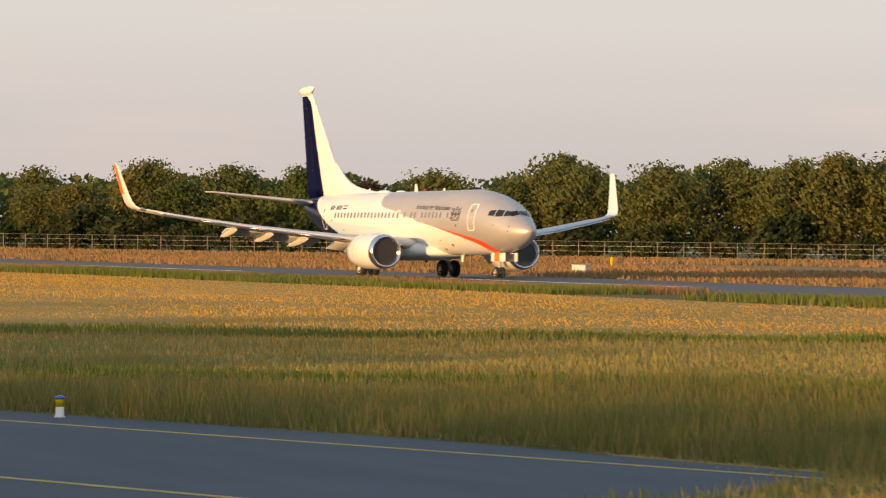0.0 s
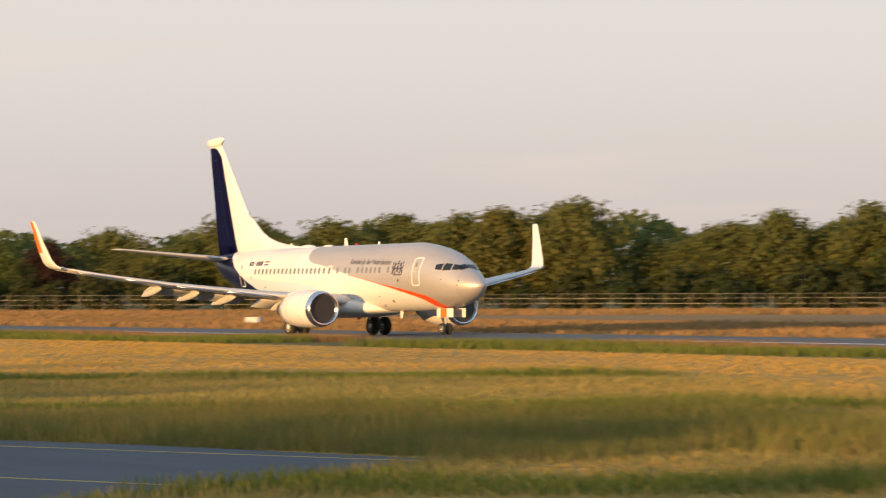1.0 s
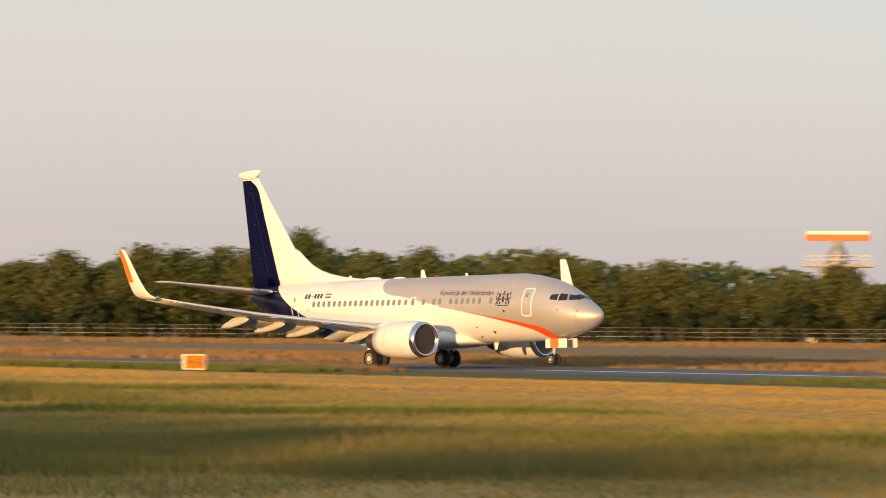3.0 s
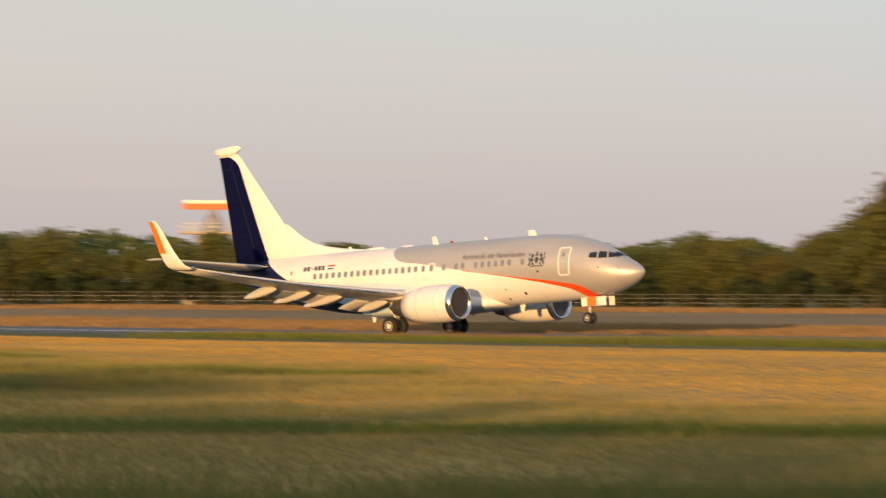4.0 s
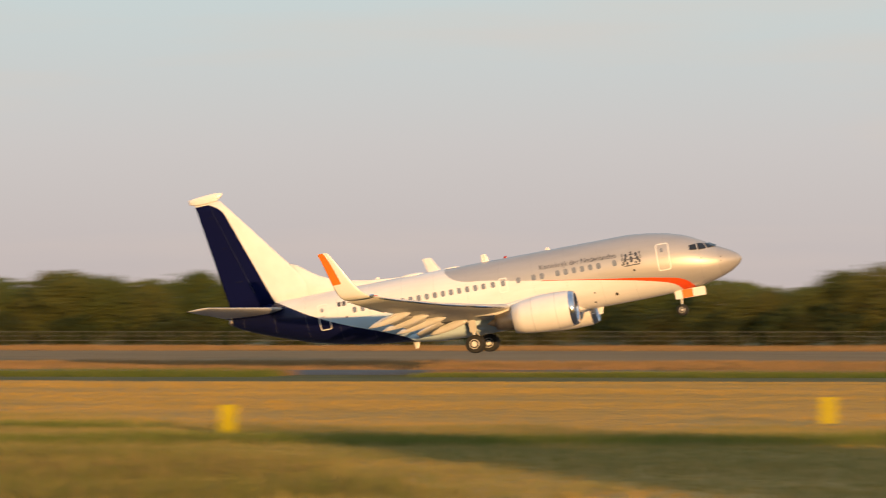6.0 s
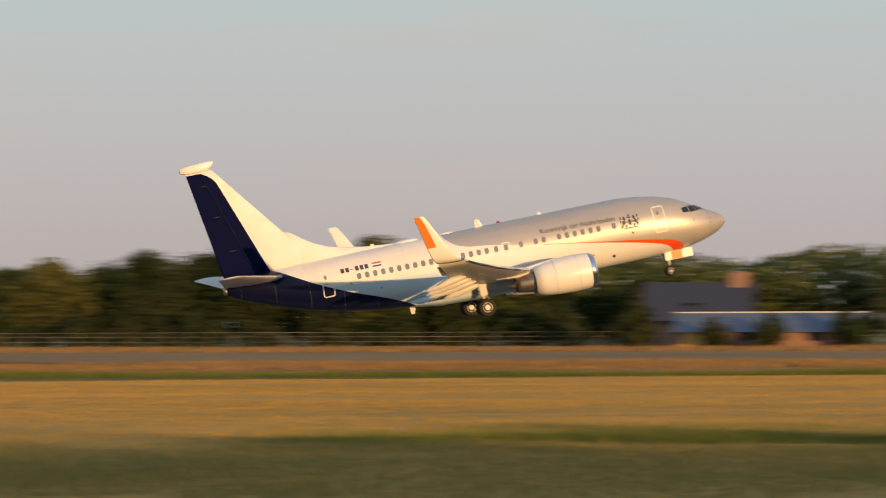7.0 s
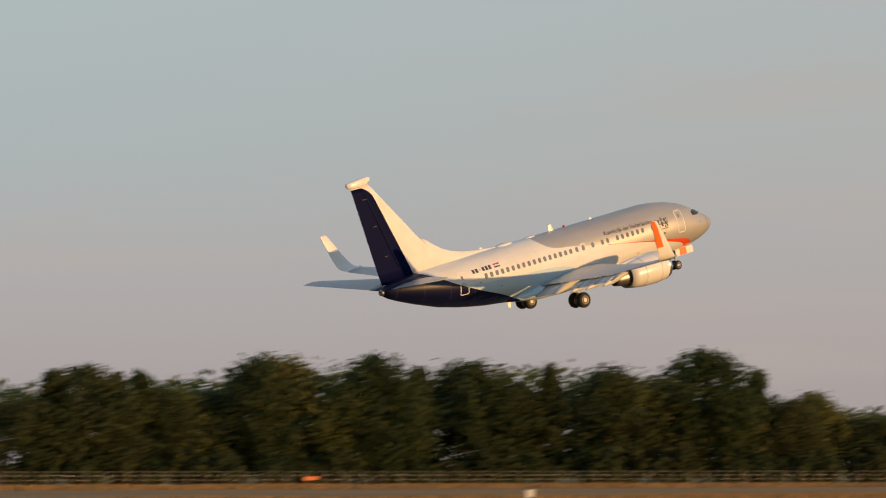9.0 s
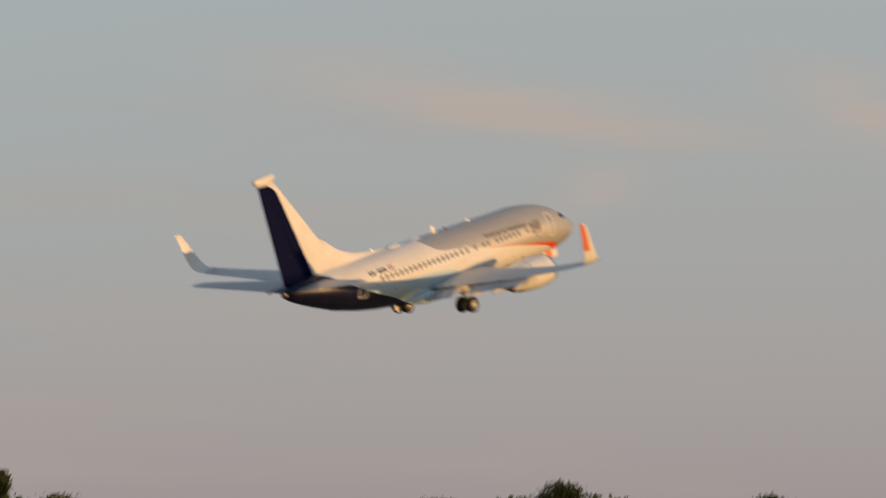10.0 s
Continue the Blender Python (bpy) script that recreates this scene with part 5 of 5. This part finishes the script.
def plant_trees():
    rng = random.Random(11)
    kinds = []
    for i in range(6):
        kinds.append(build_tree("broadleaf_tree", "dense dark green broadleaf tree behind the airfield fence", 20 + i, 12.0, 6.2 + 0.5 * (i % 3), 0.3, 140, 6500, M_LEAF))
    for i in range(2):
        kinds.append(build_tree("pine_tree", "dark green pine tree behind the airfield fence", 40 + i, 12.0, 4.2, 0.6, 120, 5000, M_LEAF_D, True))
    dark_kinds = [build_tree("broadleaf_tree", "very dark green broadleaf tree behind the airfield fence", 70 + i, 12.0, 6.4 + 0.5 * i, 0.3, 140, 6500, M_LEAF_D) for i in range(3)]
    kinds.append(build_tree("copper_beech", "dark purple-leaved beech tree behind the airfield fence", 50, 12.0, 5.2, 0.6, 90, 4500, M_LEAF_P))
    shrub = build_tree("shrub", "low dense green shrub along the fence", 60, 4.0, 2.6, 0.1, 34, 1200, M_LEAF_D)
    tagged(shrub, category="shrub", group="shrubs along the fence")
    line = fc
    cum = [0.0]
    for a, b in zip(line, line[1:]):
        cum.append(cum[-1] + math.dist(a, b))
    placed = {}

    def put(src, x, y, s, sz):
        m = pose(x, y, -0.02, 0, 0, rng.uniform(0, 360))
        if src not in placed:
            placed[src] = 1
            src.matrix_basis = m
            src.scale = (s, s, sz)
            return
        keep = tuple(src.scale)
        src.scale = (s, s, sz)
        c = copy_thing(src, m)
        src.scale = keep

    def spot(u, back):
        for i in range(len(cum) - 1):
            if cum[i + 1] >= u:
                t = (u - cum[i]) / (cum[i + 1] - cum[i])
                a, b = Vector(line[i]), Vector(line[i + 1])
                d = (b - a).normalized()
                p = a + (b - a) * t + Vector((-d.y, d.x)) * back
                return p
        return Vector(line[-1])

    u = 10.0
    while u < cum[-1] - 20:
        k = min(len(HEIGHTS) - 1, int(u / 20))
        hh = HEIGHTS[k]
        conifer = 1000 < u < 1250 and rng.random() < 0.3 or 375 < u < 412 and rng.random() < 0.65
        house_gap = 786 < u < 828
        h = hh * (rng.uniform(0.78, 0.95) if rng.random() < 0.6 else rng.uniform(0.98, 1.12)) * (0.75 if house_gap else 1)
        src = kinds[6 + rng.randrange(2)] if conifer else (kinds[8] if abs(u - 106) < 3.5 else dark_kinds[rng.randrange(3)] if u > 700 and rng.random() < 0.7 else kinds[rng.randrange(6)])
        p = spot(u, rng.uniform(26, 40) if house_gap else rng.uniform(12, 22))
        put(src, p.x, p.y, (h / 12) ** 0.8 * rng.uniform(0.9, 1.15), h / 12)
        if not house_gap:
            p = spot(u + rng.uniform(0, 5), rng.uniform(6, 10))
            s = rng.uniform(0.8, 1.5)
            put(shrub, p.x, p.y, s * 1.2, s)
        u += rng.uniform(4.2, 6.6) if not conifer else rng.uniform(3.6, 5.5)


    for x, y, s in ((107.5, 209.8, 0.85), (113.5, 207.6, 0.95), (122.5, 205.2, 1.1), (99, 214, 1.3)):
        put(shrub, x, y, s, s * 1.1)
    # the wood behind, which no one could count
    r2 = np.random.default_rng(5)
    n = 230000
    uu = r2.uniform(0, cum[-1], n)
    pos = np.array(line, float)
    px, py = np.interp(uu, cum, pos[:, 0]), np.interp(uu, cum, pos[:, 1])
    dx, dy = np.interp(uu + 4, cum, pos[:, 0]) - np.interp(uu - 4, cum, pos[:, 0]), np.interp(uu + 4, cum, pos[:, 1]) - np.interp(uu - 4, cum, pos[:, 1])
    ll = np.hypot(dx, dy) + 1e-6
    back = r2.uniform(24, 62, n)
    px, py = px - dy / ll * back, py + dx / ll * back
    top = np.interp(uu, np.arange(len(HEIGHTS)) * 20 + 10, HEIGHTS) * (0.86 + 0.07 * np.sin(uu * 0.5 + back * 0.2) + 0.07 * np.sin(uu * 0.23))
    pz = top * np.sqrt(r2.random(n))
    leaf_cloud("wood", "dark green wood behind the first trees", np.stack([px, py, pz], 1), r2, 0.3, 0.75, M_LEAF)


plant_trees()


# ---- fence, buildings and small things ----
M_WIRE = simple("galvanised_wire", (0.3, 0.29, 0.26), 0.5, 0.6, vary=0.15)
M_POST = simple("weathered_fence_post", (0.17, 0.15, 0.12), 0.8, vary=0.25, bump=0.3)
M_SIGNY = simple("amber_sign_face", (0.46, 0.17, 0.004), 0.8, vary=0.06)
M_SIGNW = simple("white_sign_casing", (0.75, 0.73, 0.68), 0.5, vary=0.08)
M_BLACK = simple("black_paint", (0.02, 0.02, 0.02), 0.5)
M_YELLOW = simple("yellow_marker_paint", (0.42, 0.34, 0.003), 0.55, vary=0.08)
M_BLUELENS = simple("blue_lamp_lens", (0.03, 0.12, 0.5), 0.2, vary=0.1)
M_GREYP = simple("pale_grey_paint", (0.55, 0.55, 0.56), 0.55, vary=0.1)
M_TIMBER = simple("weathered_timber", (0.3, 0.17, 0.09), 0.8, vary=0.3, scale=5, bump=0.3)
M_ROOFT = simple("dark_blue_roof_tile", (0.035, 0.038, 0.06), 0.5, vary=0.25, scale=3)
M_STEELR = simple("blue_grey_sheet_roof", (0.1, 0.13, 0.19), 0.45, 0.2, vary=0.12)
M_OCHRE = simple("ochre_door_paint", (0.52, 0.34, 0.1), 0.6, vary=0.1)
M_SHUTTER = simple("grey_roller_shutter", (0.3, 0.29, 0.29), 0.5, 0.2, vary=0.1)
M_CONC = simple("pale_concrete", (0.42, 0.36, 0.3), 0.85, vary=0.15, bump=0.2)
M_REDWHITE = simple("orange_red_panel", (0.62, 0.2, 0.08), 0.55, vary=0.1)
for flat_paint in (M_SIGNY, M_YELLOW, M_REDWHITE):
    flat_paint.node_tree.nodes["Principled BSDF"].inputs["Specular IOR Level"].default_value = 0.08


def brick_material():
    n = Nodes("red_brown_brickwork")
    v = n.coords()
    br = n.add("ShaderNodeTexBrick", Scale=1.0)
    br.inputs["Brick Width"].default_value, br.inputs["Row Height"].default_value, br.inputs["Mortar Size"].default_value = 0.22, 0.065, 0.01
    br.inputs["Color1"].default_value, br.inputs["Color2"].default_value, br.inputs["Mortar"].default_value = (0.24, 0.1, 0.065, 1), (0.3, 0.14, 0.09, 1), (0.3, 0.27, 0.23, 1)
    m = n.t.nodes.new("ShaderNodeMapping")
    m.inputs["Rotation"].default_value = (radians(90), 0, 0)
    n.link(v, m.inputs[0])
    n.link(m.outputs[0], br.inputs["Vector"])
    n.set(color=n.mix(n.math("MULTIPLY", n.noise(v, 0.6), 0.4), br.outputs["Color"], (0.16, 0.09, 0.07)), rough=0.9)
    return n.mat


M_BRICK = brick_material()


def facing(p, q, z=0.0):
    """Pose with x along the way from p to q, and y away from the camera's side."""
    return pose(p[0], p[1], z, 0, 0, math.degrees(math.atan2(q[1] - p[1], q[0] - p[0])))


def build_fence():
    span, step = 25.0, 3.125
    sec = thing("fence_section", "wire mesh airfield fence with weathered posts", "fence", group="fence sections")
    for i in range(8):
        bm = bmesh.new()
        box(bm, i * step - 0.045, i * step + 0.045, -0.045, 0.045, -0.1, 2.0, 0.01)
        part("post", bm, M_POST, sec)
    for z in (0.25, 0.85, 1.45):
        bm = bmesh.new()
        tube(bm, (0, 0, z), (span, 0, z), 0.012, None, 5)
        part("wire", bm, M_WIRE, sec)
    bm = bmesh.new()
    tube(bm, (0, 0, 1.97), (span, 0, 1.97), 0.02, None, 6)
    part("top_rail", bm, M_WIRE, sec)
    bm = bmesh.new()
    for i in range(84):
        x = i * span / 84
        tube(bm, (x, 0.0, 0.1), (x, 0.0, 1.95), 0.004, None, 3)
    tagged(part("mesh_wires", bm, M_WIRE, sec), kind="stuff")
    first = True
    pts, acc = [fc[0]], 0.0
    for a, b in zip(fc, fc[1:]):
        acc += math.dist(a, b)
        if math.dist(pts[-1], b) >= span:
            k = span / math.dist(pts[-1], b)
            pts.append((pts[-1][0] + (b[0] - pts[-1][0]) * k, pts[-1][1] + (b[1] - pts[-1][1]) * k))
    for p, q in zip(pts, pts[1:]):
        m = facing(p, q)
        if first:
            sec.matrix_basis = m
            first = False
        else:
            copy_thing(sec, m)


build_fence()


def build_taxi_sign():
    t = thing("taxi_sign", "amber taxiway sign with a black arrow and letter", "sign", pose(-217, -27.5, 0, 0, 0, 37))
    bm = bmesh.new()
    box(bm, -0.62, 0.62, -0.12, 0.12, 0.18, 0.98, 0.02)
    part("casing", bm, M_SIGNW, t)
    bm = bmesh.new()
    box(bm, -0.5, 0.6, -0.135, -0.115, 0.23, 0.93, 0.006)
    face = part("face", bm, M_SIGNY, t)
    for x in (-0.45, 0.45):
        bm = bmesh.new()
        tube(bm, (x, 0, -0.05), (x, 0, 0.2), 0.035, None, 8)
        part("leg", bm, M_POST, t)
    bm = bmesh.new()
    box(bm, -0.22, 0.06, -0.147, -0.136, 0.555, 0.615)
    for s in (-1, 1):
        box(bm, -0.03, 0.15, -0.147, -0.136, -0.028, 0.028, 0, Matrix.Translation((-0.24, 0, 0.585)) @ Matrix.Rotation(radians(45 * s), 4, "Y"))
    part("arrow", bm, M_BLACK, face)
    cu = bpy.data.curves.new("letter", "FONT")
    cu.body, cu.size, cu.extrude = "B", 0.55, 0.006
    tmp = bpy.data.objects.new("letter_source", cu)
    scene.collection.objects.link(tmp)
    bpy.context.view_layer.update()
    me = bpy.data.meshes.new_from_object(tmp.evaluated_get(bpy.context.evaluated_depsgraph_get()))
    scene.collection.objects.unlink(tmp)
    bpy.data.objects.remove(tmp)
    me.transform(Matrix.Translation((0.14, -0.142, 0.39)) @ Matrix.Rotation(radians(90), 4, "X"))
    me.materials.append(M_BLACK)
    ob = new("letter", me)
    ob.parent = face


build_taxi_sign()


def build_marker(x, y, turn):
    t = thing("marker_board", "upright yellow marker board standing in the grass", "marker", pose(x, y, 0, 0, 0, turn), group="yellow marker boards")
    bm = bmesh.new()
    box(bm, -0.2, 0.2, -0.03, 0.03, 0.06, 0.84, 0.012)
    part("board", bm, M_YELLOW, t)
    for s in (-0.12, 0.12):
        bm = bmesh.new()
        tube(bm, (s, 0.045, -0.05), (s, 0.045, 0.5), 0.02, None, 6)
        part("stake", bm, M_POST, t)


build_marker(-23.3, -135.5, 5)
build_marker(-8.2, -122.5, 3)


def build_edge_light():
    t = thing("edge_light", "white and yellow taxiway light post with a blue lens", "light", pose(-177.8, -89.1, 0.012))
    for nm, prof, m_ in (("base", [(0, 0.09), (0.02, 0.09), (0.03, 0.07), (0.17, 0.065)], M_SIGNW), ("band", [(0.17, 0.068), (0.28, 0.072), (0.285, 0.07)], M_YELLOW), ("lens", [(0.285, 0.07), (0.31, 0.085), (0.33, 0.075), (0.345, 0.03)], M_BLUELENS)):
        bm = bmesh.new()
        lathe(bm, prof, "z", 18)
        part(nm, bm, m_, t, "", True)


build_edge_light()


def build_box(name, label, x, y, w, d, h, mat, turn):
    t = thing(name, label, "box", pose(x, y, 0, 0, 0, turn))
    bm = bmesh.new()
    box(bm, -w / 2, w / 2, -d / 2, d / 2, 0.04, h - 0.05, 0.03)
    part("body", bm, mat, t)
    bm = bmesh.new()
    box(bm, -w / 2 - 0.03, w / 2 + 0.03, -d / 2 - 0.03, d / 2 + 0.03, h - 0.05, h, 0.01)
    part("lid", bm, mat, t)
    bm = bmesh.new()
    box(bm, -w / 2 + 0.05, w / 2 - 0.05, -d / 2 + 0.05, d / 2 - 0.05, -0.03, 0.05)
    part("plinth", bm, M_CONC, t)


build_box("equipment_box", "pale grey equipment box in the grass", -372, 27.5, 1.15, 0.7, 0.62, M_GREYP, 30)
build_box("equipment_box", "pale equipment box beside the runway", 240, 40, 0.7, 0.5, 0.8, M_SIGNW, -30)


def build_post(x, y):
    t = thing("marker_post", "slim yellow marker post in the grass", "post", pose(x, y, 0, 0, 0, 30))
    bm = bmesh.new()
    box(bm, -0.14, 0.14, -0.05, 0.05, -0.05, 0.75, 0.02)
    part("body", bm, M_YELLOW, t)
    bm = bmesh.new()
    box(bm, -0.15, 0.15, -0.06, 0.06, 0.75, 0.8, 0.015)
    part("cap", bm, M_YELLOW, t)


build_post(-427, 61)


def build_fence_board():
    t = thing("warning_board", "small orange board hung on the fence", "sign", facing((348, 211.2), (371, 207.0), 0))
    bm = bmesh.new()
    box(bm, 0, 2.1, -0.1, -0.06, 0.8, 1.3, 0.01)
    part("board", bm, M_REDWHITE, t)
    for x in (0.2, 1.9):
        bm = bmesh.new()
        tube(bm, (x, -0.04, -0.1), (x, -0.04, 1.4), 0.03, None, 6)
        part("stake", bm, M_POST, t)


build_fence_board()


def build_hut():
    """Low brick equipment building with a slatted timber screen, a shutter, an ochre door and two masts."""
    hut = thing("equipment_building", "low brown brick building with a flat roof and timber screen", "building", facing((-392.3, 143.5), (-383.2, 154.0), 0))
    L, D, H = 15.5, 7.0, 3.3
    bm = bmesh.new()
    box(bm, 5.6, L, 0.0, D, -0.1, H)
    part("wall", bm, M_BRICK, hut, "brown brick wall")
    bm = bmesh.new()
    box(bm, 3.0, L + 0.2, -0.2, D + 0.2, H, H + 0.18, 0.02)
    part("roof", bm, M_GREYP, hut, "pale roof edge")
    bm = bmesh.new()
    box(bm, -0.2, 5.8, -0.1, D, 2.75, 2.95, 0.02)
    part("lean_to_roof", bm, M_SHUTTER, hut)
    bm = bmesh.new()
    box(bm, 0.0, 5.6, 0.5, D - 0.3, -0.1, 2.74)
    part("lean_to_wall", bm, M_BLACK, hut, "dark shed wall behind the slats")
    for i in range(22):
        bm = bmesh.new()
        x = 2.45 + i * 0.142
        box(bm, x, x + 0.09, 0.2, 0.26, 0.0, 2.74)
        part("slat", bm, M_TIMBER, hut)
    for i in range(2):
        bm = bmesh.new()
        box(bm, 0.06 + i * 1.15, 1.16 + i * 1.15, 0.3, 0.38, 0.02, 2.55, 0.01)
        g = part("gate_leaf", bm, M_GREYP, hut, "pale grey shed gate")
        bm = bmesh.new()
        box(bm, 0.1 + i * 1.15, 1.12 + i * 1.15, 0.26, 0.3, 1.2, 1.3)
        part("cross_bar", bm, M_SIGNW, g)
    bm = bmesh.new()
    box(bm, 5.75, 7.9, -0.05, 0.02, 0.0, 2.3, 0.01)
    sh = part("shutter", bm, M_SHUTTER, hut, "grey roller shutter")
    for k in range(9):
        bm = bmesh.new()
        box(bm, 5.78, 7.87, -0.075, -0.05, 0.08 + k * 0.25, 0.2 + k * 0.25)
        part("slat", bm, M_SHUTTER, sh)
    bm = bmesh.new()
    box(bm, 8.4, 10.3, -0.06, 0.02, 0.0, 2.0, 0.01)
    dr = part("door", bm, M_OCHRE, hut, "ochre double door")
    bm = bmesh.new()
    box(bm, 9.34, 9.36, -0.07, -0.058, 0.02, 1.98)
    part("door_gap", bm, M_BLACK, dr)
    bm = bmesh.new()
    box(bm, 13.6, 15.2, -0.05, 0.02, 0.3, 2.2, 0.01)
    part("louvre", bm, M_SHUTTER, hut, "grey louvre")
    bm = bmesh.new()
    tube(bm, (11.4, -0.06, 0.0), (11.4, -0.06, H), 0.05, None, 8)
    part("downpipe", bm, M_CONC, hut)
    bm = bmesh.new()
    box(bm, 10.4, 11.0, -0.3, -0.02, 2.65, 2.85, 0.04)
    part("lamp", bm, M_SIGNW, hut)
    bm = bmesh.new()
    box(bm, 7.0, 7.9, 2, 2.8, H + 0.18, H + 0.42, 0.06)
    part("roof_vent", bm, M_SIGNW, hut)
    bm = bmesh.new()
    tube(bm, (4.8, 2, 2.9), (4.8, 2, 6.0), 0.05, 0.03, 6)
    tube(bm, (4.6, 2, 4.2), (4.95, 2, 4.2), 0.1, 0.1, 6)
    tube(bm, (4.75, 2, 5.5), (5.1, 2, 5.5), 0.1, 0.1, 6)
    part("instrument_mast", bm, M_GREYP, hut)
    bm = bmesh.new()
    tube(bm, (9.9, 3, H + 0.1), (9.9, 3, 8.2), 0.11, 0.09, 8)
    tube(bm, (9.9, 3, 8.2), (9.9, 3, 10.4), 0.03, 0.015, 6)
    part("aerial_mast", bm, M_TIMBER, hut, "tall brown aerial mast")


build_hut()


def build_tower():
    """Radar tower: a concrete shaft with a platform and a wide flat turning aerial."""
    t = thing("radar_tower", "concrete radar tower with railed platform and flat aerial", "tower", pose(-430, 256.4, 0, 0, 0, 42))
    bm = bmesh.new()
    box(bm, -2.4, 2.4, -2.4, 2.4, -0.2, 10.6, 0.15)
    part("shaft", bm, M_CONC, t, "tan concrete shaft")
    bm = bmesh.new()
    box(bm, -5.0, 5.0, -3.6, 3.6, 10.6, 11.0, 0.08)
    part("platform", bm, M_CONC, t, "wide platform slab")
    for z in (11.6, 12.2):
        for y in (-3.5, 3.5):
            bm = bmesh.new()
            tube(bm, (-4.9, y, z), (4.9, y, z), 0.05, None, 6)
            part("rail", bm, M_GREYP, t)
        for x in (-4.9, 4.9):
            bm = bmesh.new()
            tube(bm, (x, -3.5, z), (x, 3.5, z), 0.05, None, 6)
            part("rail", bm, M_GREYP, t)
    for i in range(9):
        for y in (-3.5, 3.5):
            bm = bmesh.new()
            tube(bm, (-4.9 + i * 1.225, y, 11.0), (-4.9 + i * 1.225, y, 12.2), 0.04, None, 5)
            part("rail_post", bm, M_GREYP, t)
    bm = bmesh.new()
    lathe(bm, [(11.0, 1.6), (12.0, 1.5), (12.9, 1.2), (13.6, 0.7), (14.3, 0.5)], "z", 16)
    part("pedestal", bm, M_SHUTTER, t, "dark aerial pedestal")
    bm = bmesh.new()
    box(bm, -4.6, 4.6, -0.5, 0.4, 14.3, 15.2, 0.15)
    a = part("aerial", bm, M_REDWHITE, t, "wide orange-red radar aerial")
    bm = bmesh.new()
    box(bm, -4.3, 4.3, -0.35, 0.25, 15.2, 15.7, 0.1)
    part("aerial_top", bm, M_SIGNW, a)


build_tower()


def build_house():
    m = facing((103.4, 213.9), (125.9, 206.6), 0)
    barn = thing("barn", "long low barn with a blue-grey sheet roof", "building", m)
    L, D = 22.5, 8.0
    bm = bmesh.new()
    box(bm, 0.3, L - 0.3, 0.3, D - 0.3, -0.1, 2.1)
    part("wall", bm, M_BRICK, barn, "brown brick barn wall")
    bm = bmesh.new()
    loft(bm, [[Vector((x, -0.3, 1.9)), Vector((x, D / 2, 4.2)), Vector((x, D + 0.3, 1.9)), Vector((x, D / 2, 4.0))] for x in (0, L)])
    r = part("roof", bm, M_STEELR, barn, "blue-grey sheet roof")
    bm = bmesh.new()
    tube(bm, (0, D / 2, 4.22), (L, D / 2, 4.22), 0.12, None, 6)
    part("ridge_cap", bm, M_GREYP, r, "pale ridge cap")
    bm = bmesh.new()
    box(bm, 0.9, 3.7, 0.22, 0.32, 0.0, 2.05, 0.01)
    part("door", bm, M_OCHRE, barn, "ochre barn door")
    for x in (8, 12, 16):
        bm = bmesh.new()
        box(bm, x, x + 1.2, 0.24, 0.34, 0.9, 1.7, 0.01)
        part("window", bm, M_GLASS, barn)
    house = thing("house", "farmhouse with a steep dark tiled roof and brick chimney", "house", facing((103.0, 229.5), (123, 223)))
    L, D = 13.5, 9.0
    bm = bmesh.new()
    box(bm, 0.3, L - 0.3, 0.3, D - 0.3, -0.1, 3.4)
    part("wall", bm, M_BRICK, house, "brown brick wall")
    bm = bmesh.new()
    loft(bm, [[Vector((x, -0.4, 3.2)), Vector((x + dx, D / 2, 8.0)), Vector((x, D + 0.4, 3.2)), Vector((x + dx, D / 2, 7.7))] for x, dx in ((0, 0), (L, 0))])
    r = part("roof", bm, M_ROOFT, house, "dark blue tiled roof")
    bm = bmesh.new()
    box(bm, 10.6, 12.7, D / 2 - 0.7, D / 2 + 0.7, 6.6, 9.2, 0.03)
    part("chimney", bm, M_BRICK, r, "orange brick chimney")
    bm = bmesh.new()
    box(bm, 5.0, 7.2, 1.2, 1.35, 5.15, 5.45, 0.02)
    part("roof_window", bm, M_GLASS, r)


build_house()


def build_car():
    car = thing("parked_car", "grey car parked behind the airfield fence", "car", facing((-394, 211.5), (-387, 215.5), 0))
    bm = bmesh.new()
    rings = []
    for x, lo, hi, w in ((0, 0.45, 0.75, 0.7), (0.15, 0.3, 0.9, 0.84), (1.1, 0.26, 0.98, 0.88), (3.4, 0.26, 0.98, 0.88), (4.2, 0.3, 0.9, 0.84), (4.35, 0.45, 0.72, 0.7)):
        rings.append([Vector((x, w * a, lo + (hi - lo) * b)) for a, b in ((-1, 0.1), (-1, 0.8), (-0.9, 1), (0.9, 1), (1, 0.8), (1, 0.1), (0.85, 0), (-0.85, 0))])
    loft(bm, rings)
    part("body", bm, M_GREYP, car, "grey car body", True)
    bm = bmesh.new()
    loft(bm, [[Vector((a, -0.8, 0.97)), Vector((b, -0.62, 1.45)), Vector((b, 0.62, 1.45)), Vector((a, 0.8, 0.97))] for a, b in ((0.6, 1.05), (3.7, 2.9))])
    part("cabin", bm, M_GLASS, car, "dark car windows")
    for x in (0.85, 3.5):
        for y in (-0.8, 0.8):
            bm = bmesh.new()
            lathe(bm, [(-0.1, 0.18), (-0.1, 0.3), (0.1, 0.3), (0.1, 0.18)], "y", 18, (x, y, 0.3))
            w = part("wheel", bm, M_TYRE, car)
            bm = bmesh.new()
            lathe(bm, [(-0.105, 0.02), (-0.105, 0.18), (0.105, 0.18), (0.105, 0.02)], "y", 14, (x, y, 0.3))
            part("rim", bm, M_HUB, w)


build_car()


motions()
